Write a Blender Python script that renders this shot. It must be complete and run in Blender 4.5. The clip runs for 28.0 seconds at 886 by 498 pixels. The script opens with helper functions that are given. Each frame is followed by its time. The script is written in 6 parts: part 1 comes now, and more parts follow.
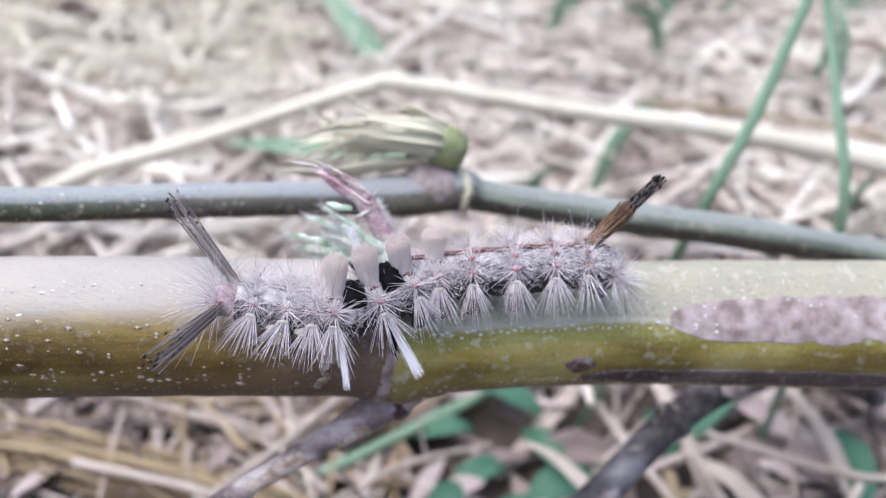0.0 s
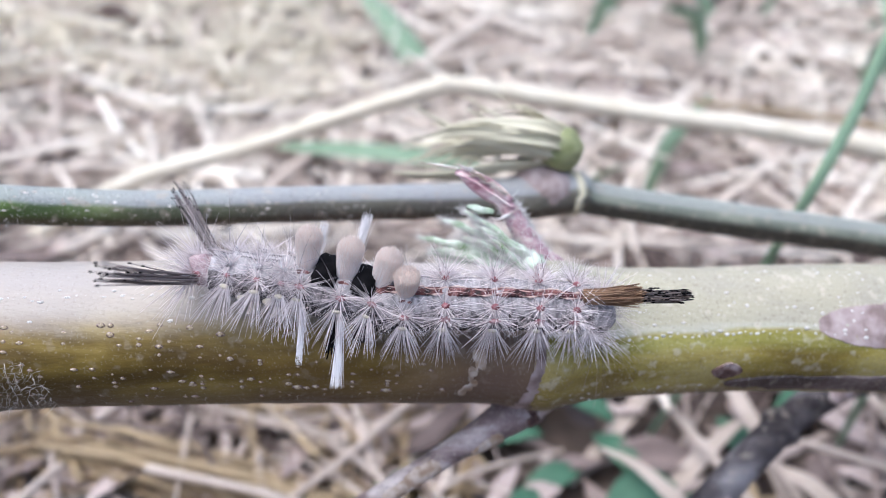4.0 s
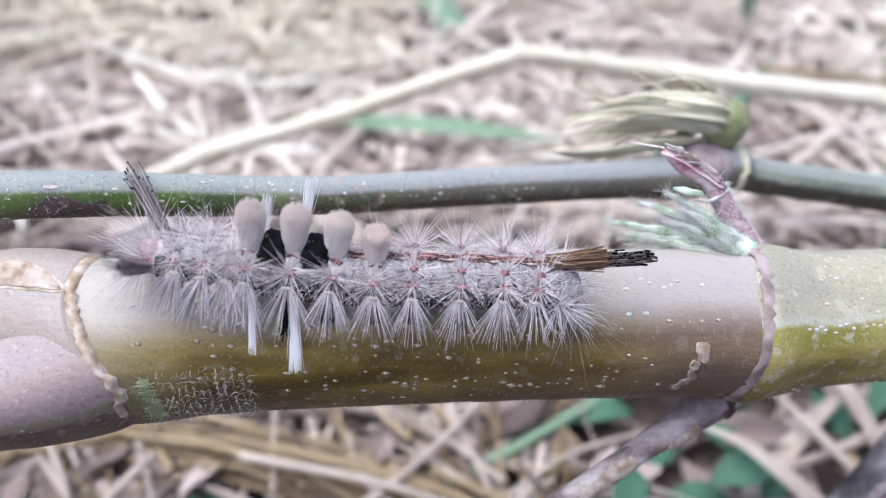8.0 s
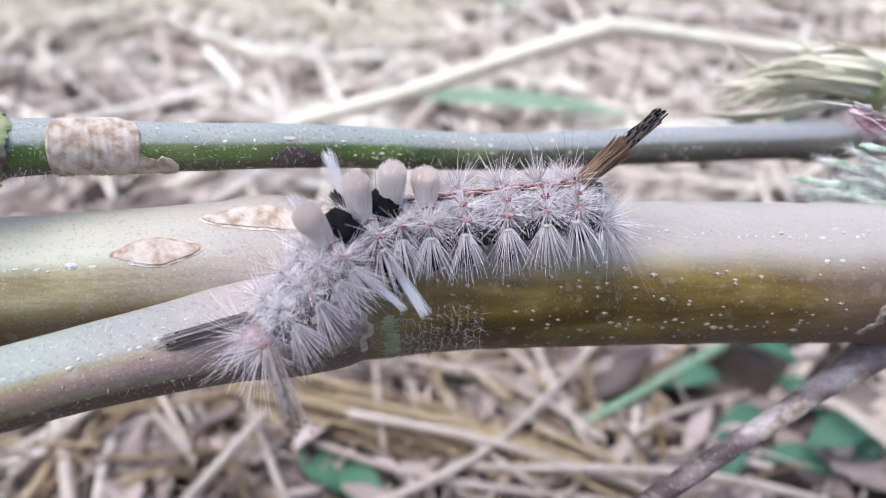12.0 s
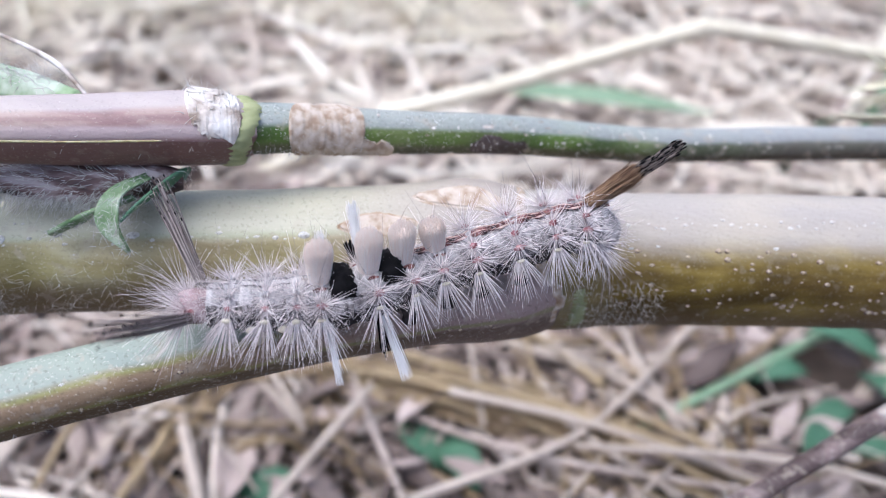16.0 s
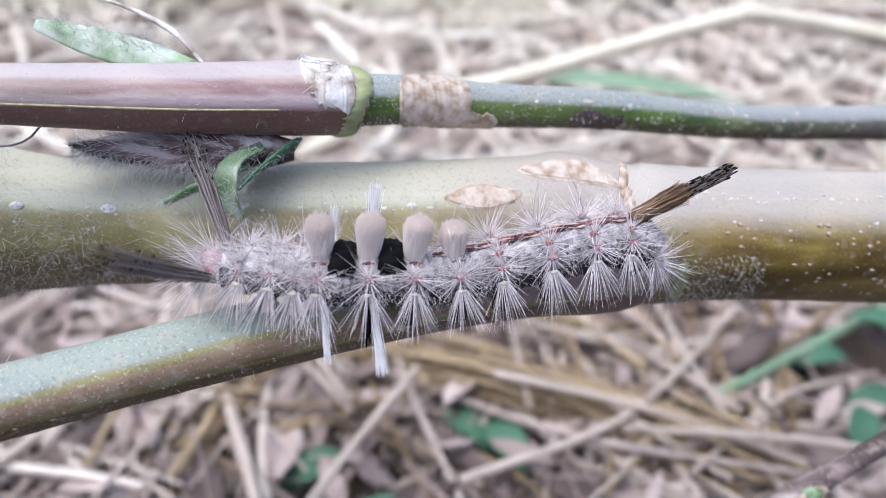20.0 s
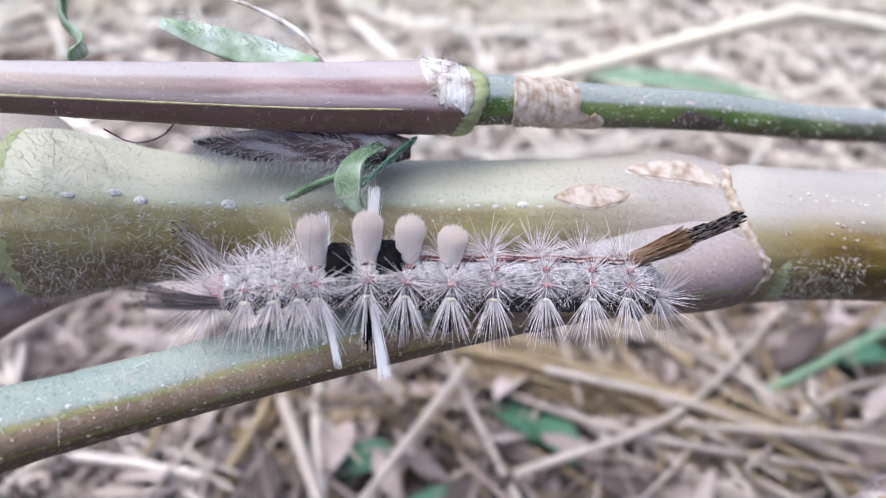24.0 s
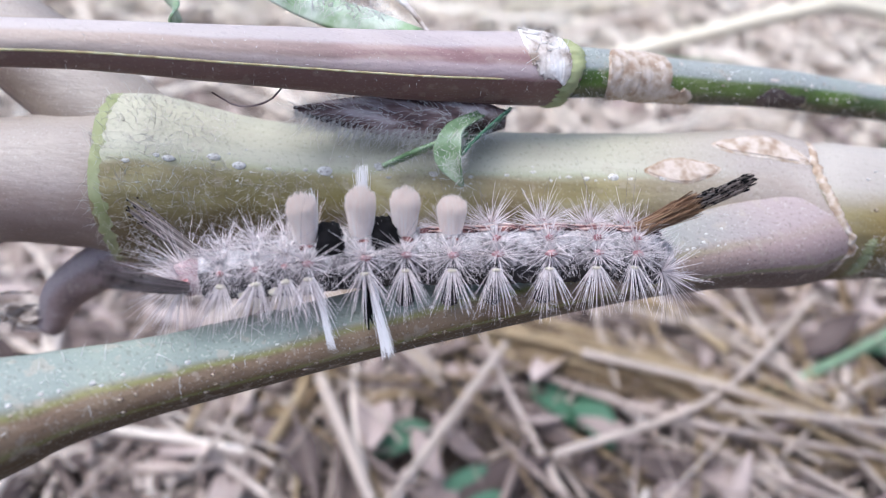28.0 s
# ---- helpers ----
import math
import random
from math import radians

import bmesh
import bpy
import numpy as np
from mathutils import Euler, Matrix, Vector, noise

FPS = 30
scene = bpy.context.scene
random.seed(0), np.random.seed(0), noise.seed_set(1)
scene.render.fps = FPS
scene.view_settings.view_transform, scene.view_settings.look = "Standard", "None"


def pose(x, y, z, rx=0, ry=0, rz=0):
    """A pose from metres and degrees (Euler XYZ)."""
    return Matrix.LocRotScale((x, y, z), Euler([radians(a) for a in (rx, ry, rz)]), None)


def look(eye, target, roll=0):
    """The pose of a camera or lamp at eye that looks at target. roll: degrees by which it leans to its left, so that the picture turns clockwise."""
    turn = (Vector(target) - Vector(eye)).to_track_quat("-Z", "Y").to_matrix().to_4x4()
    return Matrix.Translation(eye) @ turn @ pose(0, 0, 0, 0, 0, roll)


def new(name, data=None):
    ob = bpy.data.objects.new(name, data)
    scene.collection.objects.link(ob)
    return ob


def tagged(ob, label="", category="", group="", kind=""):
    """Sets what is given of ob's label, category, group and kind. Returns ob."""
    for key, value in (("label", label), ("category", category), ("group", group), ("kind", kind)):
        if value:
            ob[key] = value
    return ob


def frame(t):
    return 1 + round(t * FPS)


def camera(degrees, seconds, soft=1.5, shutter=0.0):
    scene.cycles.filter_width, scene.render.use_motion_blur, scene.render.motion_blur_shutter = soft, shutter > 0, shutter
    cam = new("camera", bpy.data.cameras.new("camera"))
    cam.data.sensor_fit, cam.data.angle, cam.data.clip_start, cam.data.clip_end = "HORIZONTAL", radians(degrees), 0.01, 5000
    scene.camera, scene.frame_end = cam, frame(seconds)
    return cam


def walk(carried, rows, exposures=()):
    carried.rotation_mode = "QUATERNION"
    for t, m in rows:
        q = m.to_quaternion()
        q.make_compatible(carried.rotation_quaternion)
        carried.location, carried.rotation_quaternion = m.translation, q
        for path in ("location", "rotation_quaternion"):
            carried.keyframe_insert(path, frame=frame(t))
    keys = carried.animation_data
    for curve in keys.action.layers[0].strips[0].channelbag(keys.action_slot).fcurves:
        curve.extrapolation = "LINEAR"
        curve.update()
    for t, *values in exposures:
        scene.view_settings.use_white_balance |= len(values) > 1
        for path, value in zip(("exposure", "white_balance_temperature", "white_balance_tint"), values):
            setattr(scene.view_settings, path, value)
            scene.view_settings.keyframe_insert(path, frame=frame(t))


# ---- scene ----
# The camera: a phone held by hand a few centimetres from a branch, drifting along it.
MM = 0.001
cam = camera(58.42, 28.0, 0.95)
PATH = [  # seconds, eye in millimetres, yaw, pitch and roll in degrees
    (0, 0.30, 14.29, 111.42, 2.24, -37.20, 0.37),
    (0.5, -1.70, 14.63, 111.01, 0.94, -37.27, 1.57),
    (1, -2.30, 14.38, 110.93, 0.86, -37.36, 1.39),
    (1.5, -5.35, 14.19, 111.19, -0.10, -37.70, 2.13),
    (2, -6.14, 13.98, 111.10, -0.10, -37.61, 1.90),
    (2.5, -7.48, 14.04, 109.90, -0.03, -37.15, 1.87),
    (3, -8.52, 15.45, 110.01, 1.11, -38.00, 1.22),
    (3.5, -9.40, 14.96, 109.56, 1.71, -37.21, 0.58),
    (4, -10.13, 14.86, 110.57, 3.01, -36.91, -0.17),
    (4.5, -12.62, 15.97, 111.13, 1.77, -38.08, 1.08),
    (6.5, -17.57, 16.74, 110.10, 2.14, -38.32, 0.13),
    (7, -20.90, 17.61, 110.07, 2.42, -38.51, -0.54),
    (7.5, -23.03, 17.86, 110.17, 2.76, -38.95, -0.97),
    (8, -25.57, 18.02, 109.44, 2.58, -39.13, -0.89),
    (8.5, -28.11, 17.99, 108.55, 2.54, -39.26, -0.91),
    (9, -31.23, 17.73, 108.26, 2.60, -39.40, -0.77),
    (9.5, -33.01, 17.71, 109.78, 2.84, -39.45, -0.91),
    (10, -35.22, 16.90, 110.14, 3.25, -39.66, -1.39),
    (10.5, -35.62, 15.92, 110.64, 3.24, -39.84, -1.12),
    (11, -36.75, 14.58, 110.89, 3.50, -39.96, -1.20),
    (11.5, -39.02, 13.90, 110.69, 3.93, -40.09, -1.32),
    (12, -39.33, 13.12, 110.23, 3.95, -40.50, -1.37),
    (12.5, -40.88, 11.95, 111.19, 4.32, -40.58, -1.57),
    (14.5, -46.51, 10.17, 112.20, 6.06, -40.58, -1.27),
    (15, -48.90, 9.68, 113.56, 6.81, -40.42, -1.64),
    (15.5, -49.41, 7.87, 113.70, 6.75, -40.69, -1.51),
    (16, -50.46, 7.10, 113.42, 6.97, -40.92, -1.38),
    (16.5, -51.97, 6.77, 112.67, 6.76, -41.04, -1.28),
    (17, -53.12, 6.51, 113.25, 6.87, -41.07, -1.32),
    (17.5, -54.29, 5.75, 114.03, 7.03, -40.98, -1.33),
    (18, -55.37, 5.57, 113.84, 6.85, -41.19, -1.03),
    (18.5, -56.19, 5.35, 113.56, 6.76, -41.22, -1.05),
    (19, -57.22, 5.49, 112.90, 6.76, -41.37, -0.97),
    (19.5, -57.43, 5.03, 112.87, 6.82, -41.50, -1.07),
    (20, -58.17, 5.09, 112.70, 6.85, -41.57, -0.95),
    (20.5, -58.38, 4.75, 111.96, 6.66, -41.63, -0.67),
    (21, -58.94, 4.64, 113.07, 6.76, -41.61, -0.83),
    (21.5, -60.89, 4.07, 113.90, 6.98, -41.63, -0.73),
    (23.5, -64.52, 3.62, 113.27, 7.62, -41.96, -1.05),
    (24, -65.70, 3.49, 113.71, 7.43, -41.95, -0.69),
    (24.5, -66.30, 3.64, 113.10, 7.59, -41.99, -0.85),
    (25, -66.78, 2.78, 113.08, 8.04, -42.05, -0.89),
    (25.5, -67.71, 2.13, 112.86, 8.04, -42.13, -0.64),
    (26, -68.60, 1.36, 112.97, 7.96, -42.25, -0.54),
    (26.5, -70.11, 1.83, 113.54, 7.77, -42.28, -0.23),
    (27, -70.53, 1.42, 113.21, 7.71, -42.30, -0.30),
    (27.5, -72.15, 1.19, 112.69, 7.59, -42.39, 0.08),
    (28, -72.33, 1.05, 112.92, 7.28, -42.53, 0.37),
]


def eye_pose(x, y, z, yaw, pitch, roll):
    return pose(x * MM, y * MM, z * MM, 0, 0, yaw) @ pose(0, 0, 0, 90 + pitch, 0, 0) @ pose(0, 0, 0, 0, 0, roll)


walk(cam, [(t, eye_pose(*row)) for t, *row in PATH], exposures=[(0.0, 0.76, 5400, 10)])

# A macro lens: the branch is sharp, the ground behind it is not.
cam.data.dof.use_dof = True
cam.data.dof.focus_distance = 51.8 * MM
cam.data.dof.aperture_fstop = 28.0

# ---- light: open shade under a bright sky ----
world = bpy.data.worlds.new("sky")
world.use_nodes = True
scene.world = world
sky = world.node_tree.nodes.new("ShaderNodeTexSky")
sky.sky_type, sky.sun_disc = "NISHITA", False
sky.sun_elevation, sky.sun_rotation = radians(74), radians(-94)
sky.air_density, sky.dust_density, sky.ozone_density = 0.7, 6.0, 0.3
back = world.node_tree.nodes["Background"]
back.inputs["Strength"].default_value = 0.15
world.node_tree.links.new(sky.outputs["Color"], back.inputs["Color"])
sun = new("sun", bpy.data.lights.new("sun", "SUN"))
sun.data.energy, sun.data.angle, sun.data.color = 0.85, radians(80), (1.0, 0.95, 0.9)
sun.matrix_world = look((-0.28, -0.02, 1.0), (0, 0, 0))


# ---- materials ----
def material(name, rough=0.6, spec=0.4):
    m = bpy.data.materials.new(name)
    m.use_nodes = True
    b = m.node_tree.nodes["Principled BSDF"]
    b.inputs["Roughness"].default_value = rough
    b.inputs["Specular IOR Level"].default_value = spec
    return m, m.node_tree.nodes, m.node_tree.links, b


def ramp(nodes, stops):
    r = nodes.new("ShaderNodeValToRGB")
    e = r.color_ramp.elements
    while len(e) < len(stops):
        e.new(0.5)
    for k, (p, c) in zip(e, stops):
        k.position, k.color = p, (*c, 1)
    return r


def noise_of(nodes, links, scale, detail=4, stretch=(1, 1, 1), source="Object"):
    tc = nodes.new("ShaderNodeTexCoord")
    mp = nodes.new("ShaderNodeMapping")
    mp.inputs["Scale"].default_value = stretch
    n = nodes.new("ShaderNodeTexNoise")
    n.inputs["Scale"].default_value, n.inputs["Detail"].default_value = scale, detail
    links.new(tc.outputs[source], mp.inputs["Vector"])
    links.new(mp.outputs["Vector"], n.inputs["Vector"])
    return n


def mix(nodes, links, fac, a, b, kind="MIX"):
    m = nodes.new("ShaderNodeMix")
    m.data_type, m.blend_type = "RGBA", kind
    if isinstance(fac, (int, float)):
        m.inputs[0].default_value = fac
    else:
        links.new(fac, m.inputs[0])
    for slot, v in ((6, a), (7, b)):
        if isinstance(v, tuple):
            m.inputs[slot].default_value = (*v, 1)
        else:
            links.new(v, m.inputs[slot])
    return m.outputs[2]


def bump(nodes, links, b, height, strength=0.3, dist=0.0002):
    bp = nodes.new("ShaderNodeBump")
    bp.inputs["Strength"].default_value, bp.inputs["Distance"].default_value = strength, dist
    links.new(height, bp.inputs["Height"])
    links.new(bp.outputs["Normal"], b.inputs["Normal"])


def bark(name, stops, spots=(0.42, 0.36, 0.28), rough=0.42, zones=(), gloss=0.5, sky_sheen=None, bands=(), blush=None, grit=1.0, cover=False):
    """Smooth green bark: streaks along the stem, blotches, pale specks; zones: (x from, x to, colour) along the stem,
    in millimetres;
    sky_sheen: (edge, softness, colour) of the sky's reflection, painted pale on the upper side, bands: (from, to,
    softness, colour, strength), in degrees round the stem, the dark lowest ones carrying the underside's shade;
    blush: (colour, strength) of loose reddish patches."""
    m, n, l, b = material(name, rough, gloss)
    streak = noise_of(n, l, 420, 5, (0.18, 1, 1))
    blot = noise_of(n, l, 130, 3)
    fine = noise_of(n, l, 2600, 3, (0.35, 1, 1))
    add = n.new("ShaderNodeMath")
    add.operation = "MULTIPLY_ADD"
    add.inputs[1].default_value, add.inputs[2].default_value = 0.9, -0.45
    l.new(streak.outputs["Fac"], add.inputs[0])
    both = n.new("ShaderNodeMath")
    both.operation = "MULTIPLY_ADD"
    both.inputs[1].default_value = 0.9
    l.new(blot.outputs["Fac"], both.inputs[0])
    l.new(add.outputs[0], both.inputs[2])
    r = ramp(n, stops)
    l.new(both.outputs[0], r.inputs["Fac"])
    col = r.outputs["Color"]
    tc = n.new("ShaderNodeTexCoord")
    sp = n.new("ShaderNodeSeparateXYZ")
    l.new(tc.outputs["Object"], sp.inputs[0])
    wob = n.new("ShaderNodeMath")
    wob.operation = "MULTIPLY_ADD"
    wob.inputs[1].default_value = 0.006
    l.new(blot.outputs["Fac"], wob.inputs[0])
    l.new(sp.outputs["X"], wob.inputs[2])
    if blush:
        bl = noise_of(n, l, 95, 3, (0.4, 1, 1))
        bm = n.new("ShaderNodeMapRange")
        bm.inputs["From Min"].default_value, bm.inputs["From Max"].default_value, bm.inputs["To Max"].default_value = 0.45, 0.68, blush[1]
        l.new(bl.outputs["Fac"], bm.inputs["Value"])
        col = mix(n, l, bm.outputs["Result"], col, blush[0])
    # the sky's reflection on the upper side, painted as a paler colour
    if sky_sheen:
        edge, soft, c = sky_sheen
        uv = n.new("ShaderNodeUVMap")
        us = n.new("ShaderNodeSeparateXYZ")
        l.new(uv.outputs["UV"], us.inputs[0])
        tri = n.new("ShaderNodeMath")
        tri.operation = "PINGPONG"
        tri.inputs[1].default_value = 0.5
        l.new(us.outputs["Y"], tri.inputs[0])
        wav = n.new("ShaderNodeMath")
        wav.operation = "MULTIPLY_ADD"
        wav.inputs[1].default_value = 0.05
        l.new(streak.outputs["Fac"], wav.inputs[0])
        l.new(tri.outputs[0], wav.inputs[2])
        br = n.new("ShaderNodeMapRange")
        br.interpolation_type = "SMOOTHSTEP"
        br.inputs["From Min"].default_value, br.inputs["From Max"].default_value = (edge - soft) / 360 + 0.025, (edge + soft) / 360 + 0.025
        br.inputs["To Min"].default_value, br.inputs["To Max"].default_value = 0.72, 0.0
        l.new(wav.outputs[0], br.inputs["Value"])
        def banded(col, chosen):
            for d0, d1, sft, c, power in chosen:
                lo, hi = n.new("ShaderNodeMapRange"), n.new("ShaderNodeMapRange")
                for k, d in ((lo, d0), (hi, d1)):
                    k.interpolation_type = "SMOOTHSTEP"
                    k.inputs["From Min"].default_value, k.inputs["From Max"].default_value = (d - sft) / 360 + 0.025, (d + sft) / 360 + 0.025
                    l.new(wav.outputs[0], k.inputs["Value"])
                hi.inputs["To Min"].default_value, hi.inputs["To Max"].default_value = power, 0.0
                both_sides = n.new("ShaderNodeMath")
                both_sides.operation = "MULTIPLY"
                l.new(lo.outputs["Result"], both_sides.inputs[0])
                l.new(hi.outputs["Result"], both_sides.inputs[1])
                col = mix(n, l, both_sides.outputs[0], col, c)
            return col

    if sky_sheen:
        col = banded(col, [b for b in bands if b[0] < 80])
    if sky_sheen and cover:
        col = mix(n, l, br.outputs["Result"], col, sky_sheen[2])
    for x0, x1, c in zones:
        mr = n.new("ShaderNodeMapRange")
        mr.inputs["From Min"].default_value, mr.inputs["From Max"].default_value = (x0 + 3) * MM, (x1 + 3) * MM
        mr.inputs["To Max"].default_value = 0.78
        l.new(wob.outputs[0], mr.inputs["Value"])
        col = mix(n, l, mr.outputs["Result"], col, c)
    if sky_sheen and not cover:
        col = mix(n, l, br.outputs["Result"], col, sky_sheen[2])
    # past 80 degrees: green strips, and dark brown that carries the underside's shade
    if sky_sheen:
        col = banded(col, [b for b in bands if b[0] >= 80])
    pale = ramp(n, [(0.60, (0, 0, 0)), (0.70, (1, 1, 1))])
    pn = noise_of(n, l, 5200, 2)
    l.new(pn.outputs["Fac"], pale.inputs["Fac"])
    pale_part = n.new("ShaderNodeMath")
    pale_part.operation = "MULTIPLY"
    pale_part.inputs[1].default_value = 0.42 * grit
    l.new(pale.outputs["Color"], pale_part.inputs[0])
    col = mix(n, l, pale_part.outputs[0], col, (0.62, 0.58, 0.50))
    speck = ramp(n, [(0.60, (0, 0, 0)), (0.68, (1, 1, 1))])
    sn = noise_of(n, l, 900, 2)
    l.new(sn.outputs["Fac"], speck.inputs["Fac"])
    half = n.new("ShaderNodeMath")
    half.operation = "MULTIPLY"
    half.inputs[1].default_value = 0.45 * grit
    l.new(speck.outputs["Color"], half.inputs[0])
    col = mix(n, l, half.outputs[0], col, spots)
    dark = ramp(n, [(0.58, (0, 0, 0)), (0.66, (1, 1, 1))])
    dn = noise_of(n, l, 3800, 3)
    l.new(dn.outputs["Fac"], dark.inputs["Fac"])
    part_dark = n.new("ShaderNodeMath")
    part_dark.operation = "MULTIPLY"
    part_dark.inputs[1].default_value = 0.3 * grit
    l.new(dark.outputs["Color"], part_dark.inputs[0])
    col = mix(n, l, part_dark.outputs[0], col, (0.07, 0.05, 0.03))
    l.new(col, b.inputs["Base Color"])
    rr = n.new("ShaderNodeMapRange")
    rr.inputs["To Min"].default_value, rr.inputs["To Max"].default_value = rough - 0.12, rough + 0.2
    l.new(streak.outputs["Fac"], rr.inputs["Value"])
    l.new(rr.outputs["Result"], b.inputs["Roughness"])
    hsum = n.new("ShaderNodeMath")
    hsum.operation = "ADD"
    l.new(fine.outputs["Fac"], hsum.inputs[0])
    l.new(streak.outputs["Fac"], hsum.inputs[1])
    bump(n, l, b, hsum.outputs[0], 0.6, 0.00012)
    return m


def fibre(name, stops, rough=0.6, spec=0.3, scale=300, island=True, sub=0.0, stretch=(1, 1, 1), patch=0.0):
    """Hairs, straw and leaves: a colour for each piece, with mottling on it."""
    m, n, l, b = material(name, rough, spec)
    r = ramp(n, stops)
    noi = noise_of(n, l, scale, 4, stretch)
    if island:
        geo = n.new("ShaderNodeNewGeometry")
        ma = n.new("ShaderNodeMath")
        ma.operation = "MULTIPLY_ADD"
        ma.inputs[1].default_value, ma.inputs[2].default_value = 0.35, -0.175
        l.new(noi.outputs["Fac"], ma.inputs[0])
        ad = n.new("ShaderNodeMath")
        l.new(ma.outputs[0], ad.inputs[0])
        l.new(geo.outputs["Random Per Island"], ad.inputs[1])
        fac = ad.outputs[0]
        if patch:
            wide = noise_of(n, l, 16, 3)
            pm = n.new("ShaderNodeMath")
            pm.operation = "MULTIPLY_ADD"
            pm.inputs[1].default_value, pm.inputs[2].default_value = patch, -0.5 * patch
            l.new(wide.outputs["Fac"], pm.inputs[0])
            ps = n.new("ShaderNodeMath")
            l.new(fac, ps.inputs[0])
            l.new(pm.outputs[0], ps.inputs[1])
            fac = ps.outputs[0]
        l.new(fac, r.inputs["Fac"])
    else:
        l.new(noi.outputs["Fac"], r.inputs["Fac"])
    l.new(r.outputs["Color"], b.inputs["Base Color"])
    if sub:
        b.inputs["Subsurface Weight"].default_value = sub
        b.inputs["Subsurface Radius"].default_value = (0.001, 0.0007, 0.0005)
        b.inputs["Subsurface Scale"].default_value = 0.5
    bump(n, l, b, noi.outputs["Fac"], 0.45, 0.00018)
    return m


# lowest dark band of a stem: brown bark and underside shade in one colour
M_MID = bark("olive_bark", [(0.34, (0.085, 0.054, 0.010)), (0.5, (0.18, 0.124, 0.022)), (0.66, (0.29, 0.212, 0.05))],
             zones=((-17, -10, (0.18, 0.122, 0.093)), (-42, -53, (0.36, 0.35, 0.22))), sky_sheen=(43, 14, (0.52, 0.475, 0.425)), bands=((108, 190, 12, (0.10, 0.065, 0.028), 0.65),), rough=0.45, gloss=0.32, grit=0.4, blush=((0.20, 0.12, 0.045), 0.45))
M_RIGHT = bark("yellow_green_bark", [(0.34, (0.20, 0.15, 0.026)), (0.5, (0.34, 0.275, 0.055)), (0.66, (0.46, 0.39, 0.125))], spots=(0.6, 0.55, 0.43), gloss=0.38, sky_sheen=(50, 5, (0.43, 0.415, 0.335)), bands=((52, 66, 6, (0.22, 0.25, 0.05), 0.45), (46, 51, 2, (0.56, 0.58, 0.47), 0.6), (120, 190, 10, (0.14, 0.10, 0.045), 0.6)), rough=0.42, blush=((0.25, 0.17, 0.06), 0.5))
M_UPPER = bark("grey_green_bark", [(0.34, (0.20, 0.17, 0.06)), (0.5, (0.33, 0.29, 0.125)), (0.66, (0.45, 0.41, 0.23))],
               zones=((-66, -55, (0.37, 0.305, 0.275)),), cover=True, sky_sheen=(40, 7, (0.55, 0.54, 0.41)), bands=((31, 40, 4, (0.22, 0.27, 0.10), 0.5), (22, 33, 5, (0.50, 0.51, 0.41), 0.4), (82, 190, 16, (0.13, 0.085, 0.05), 0.7)), rough=0.42, gloss=0.35, grit=0.7, blush=((0.26, 0.18, 0.13), 0.4))
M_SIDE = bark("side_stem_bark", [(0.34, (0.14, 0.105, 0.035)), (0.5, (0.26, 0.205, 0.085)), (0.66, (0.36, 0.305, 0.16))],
              zones=((-67, -54, (0.40, 0.30, 0.285)),), cover=True, rough=0.46, gloss=0.3, sky_sheen=(39, 8, (0.30, 0.375, 0.335)), bands=((41, 50, 4, (0.25, 0.27, 0.08), 0.55), (50, 79, 6, (0.27, 0.185, 0.125), 0.7), (85, 92, 2.5, (0.22, 0.235, 0.07), 0.6), (94, 190, 6, (0.09, 0.06, 0.035), 0.8)), blush=((0.24, 0.14, 0.11), 0.5))
M_LEFT = bark("brown_grey_bark", [(0.3, (0.17, 0.125, 0.09)), (0.5, (0.28, 0.225, 0.17)), (0.7, (0.38, 0.325, 0.27))], sky_sheen=(50, 22, (0.37, 0.32, 0.265)), bands=((100, 190, 15, (0.20, 0.14, 0.11), 0.6),), blush=((0.30, 0.21, 0.20), 0.5), grit=0.5)
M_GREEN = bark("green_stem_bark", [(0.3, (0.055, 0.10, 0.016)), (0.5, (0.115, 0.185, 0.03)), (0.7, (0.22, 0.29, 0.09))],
               zones=((-48, -26, (0.15, 0.12, 0.12)),), rough=0.42, gloss=0.35, sky_sheen=(52, 8, (0.40, 0.41, 0.40)), bands=((95, 190, 10, (0.085, 0.065, 0.045), 0.7),), blush=((0.13, 0.09, 0.06), 0.4))
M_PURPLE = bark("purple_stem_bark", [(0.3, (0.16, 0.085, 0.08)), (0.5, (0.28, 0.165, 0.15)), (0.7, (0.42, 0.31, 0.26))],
                zones=((-79, -98, (0.44, 0.36, 0.28)),), rough=0.42, sky_sheen=(26, 8, (0.50, 0.45, 0.42)), bands=((38, 49, 4, (0.22, 0.12, 0.115), 0.7), (56, 76, 5, (0.58, 0.47, 0.45), 0.7), (81, 190, 2, (0.15, 0.075, 0.06), 0.85)), grit=0.35)
M_FARSTEM = bark("dull_green_bark", [(0.3, (0.10, 0.115, 0.085)), (0.6, (0.21, 0.225, 0.165))], rough=0.5, sky_sheen=(40, 8, (0.36, 0.38, 0.34)), bands=((76, 190, 10, (0.07, 0.066, 0.052), 0.8),))
M_KNOT = fibre("dark_knot", [(0.35, (0.07, 0.04, 0.035)), (0.5, (0.19, 0.12, 0.10)), (0.65, (0.42, 0.34, 0.31))], 0.7, scale=900, island=False)
M_TWIG = bark("grey_twig_bark", [(0.38, (0.09, 0.06, 0.055)), (0.5, (0.27, 0.20, 0.185)), (0.62, (0.62, 0.55, 0.50))], rough=0.6, blush=((0.16, 0.10, 0.09), 0.6))
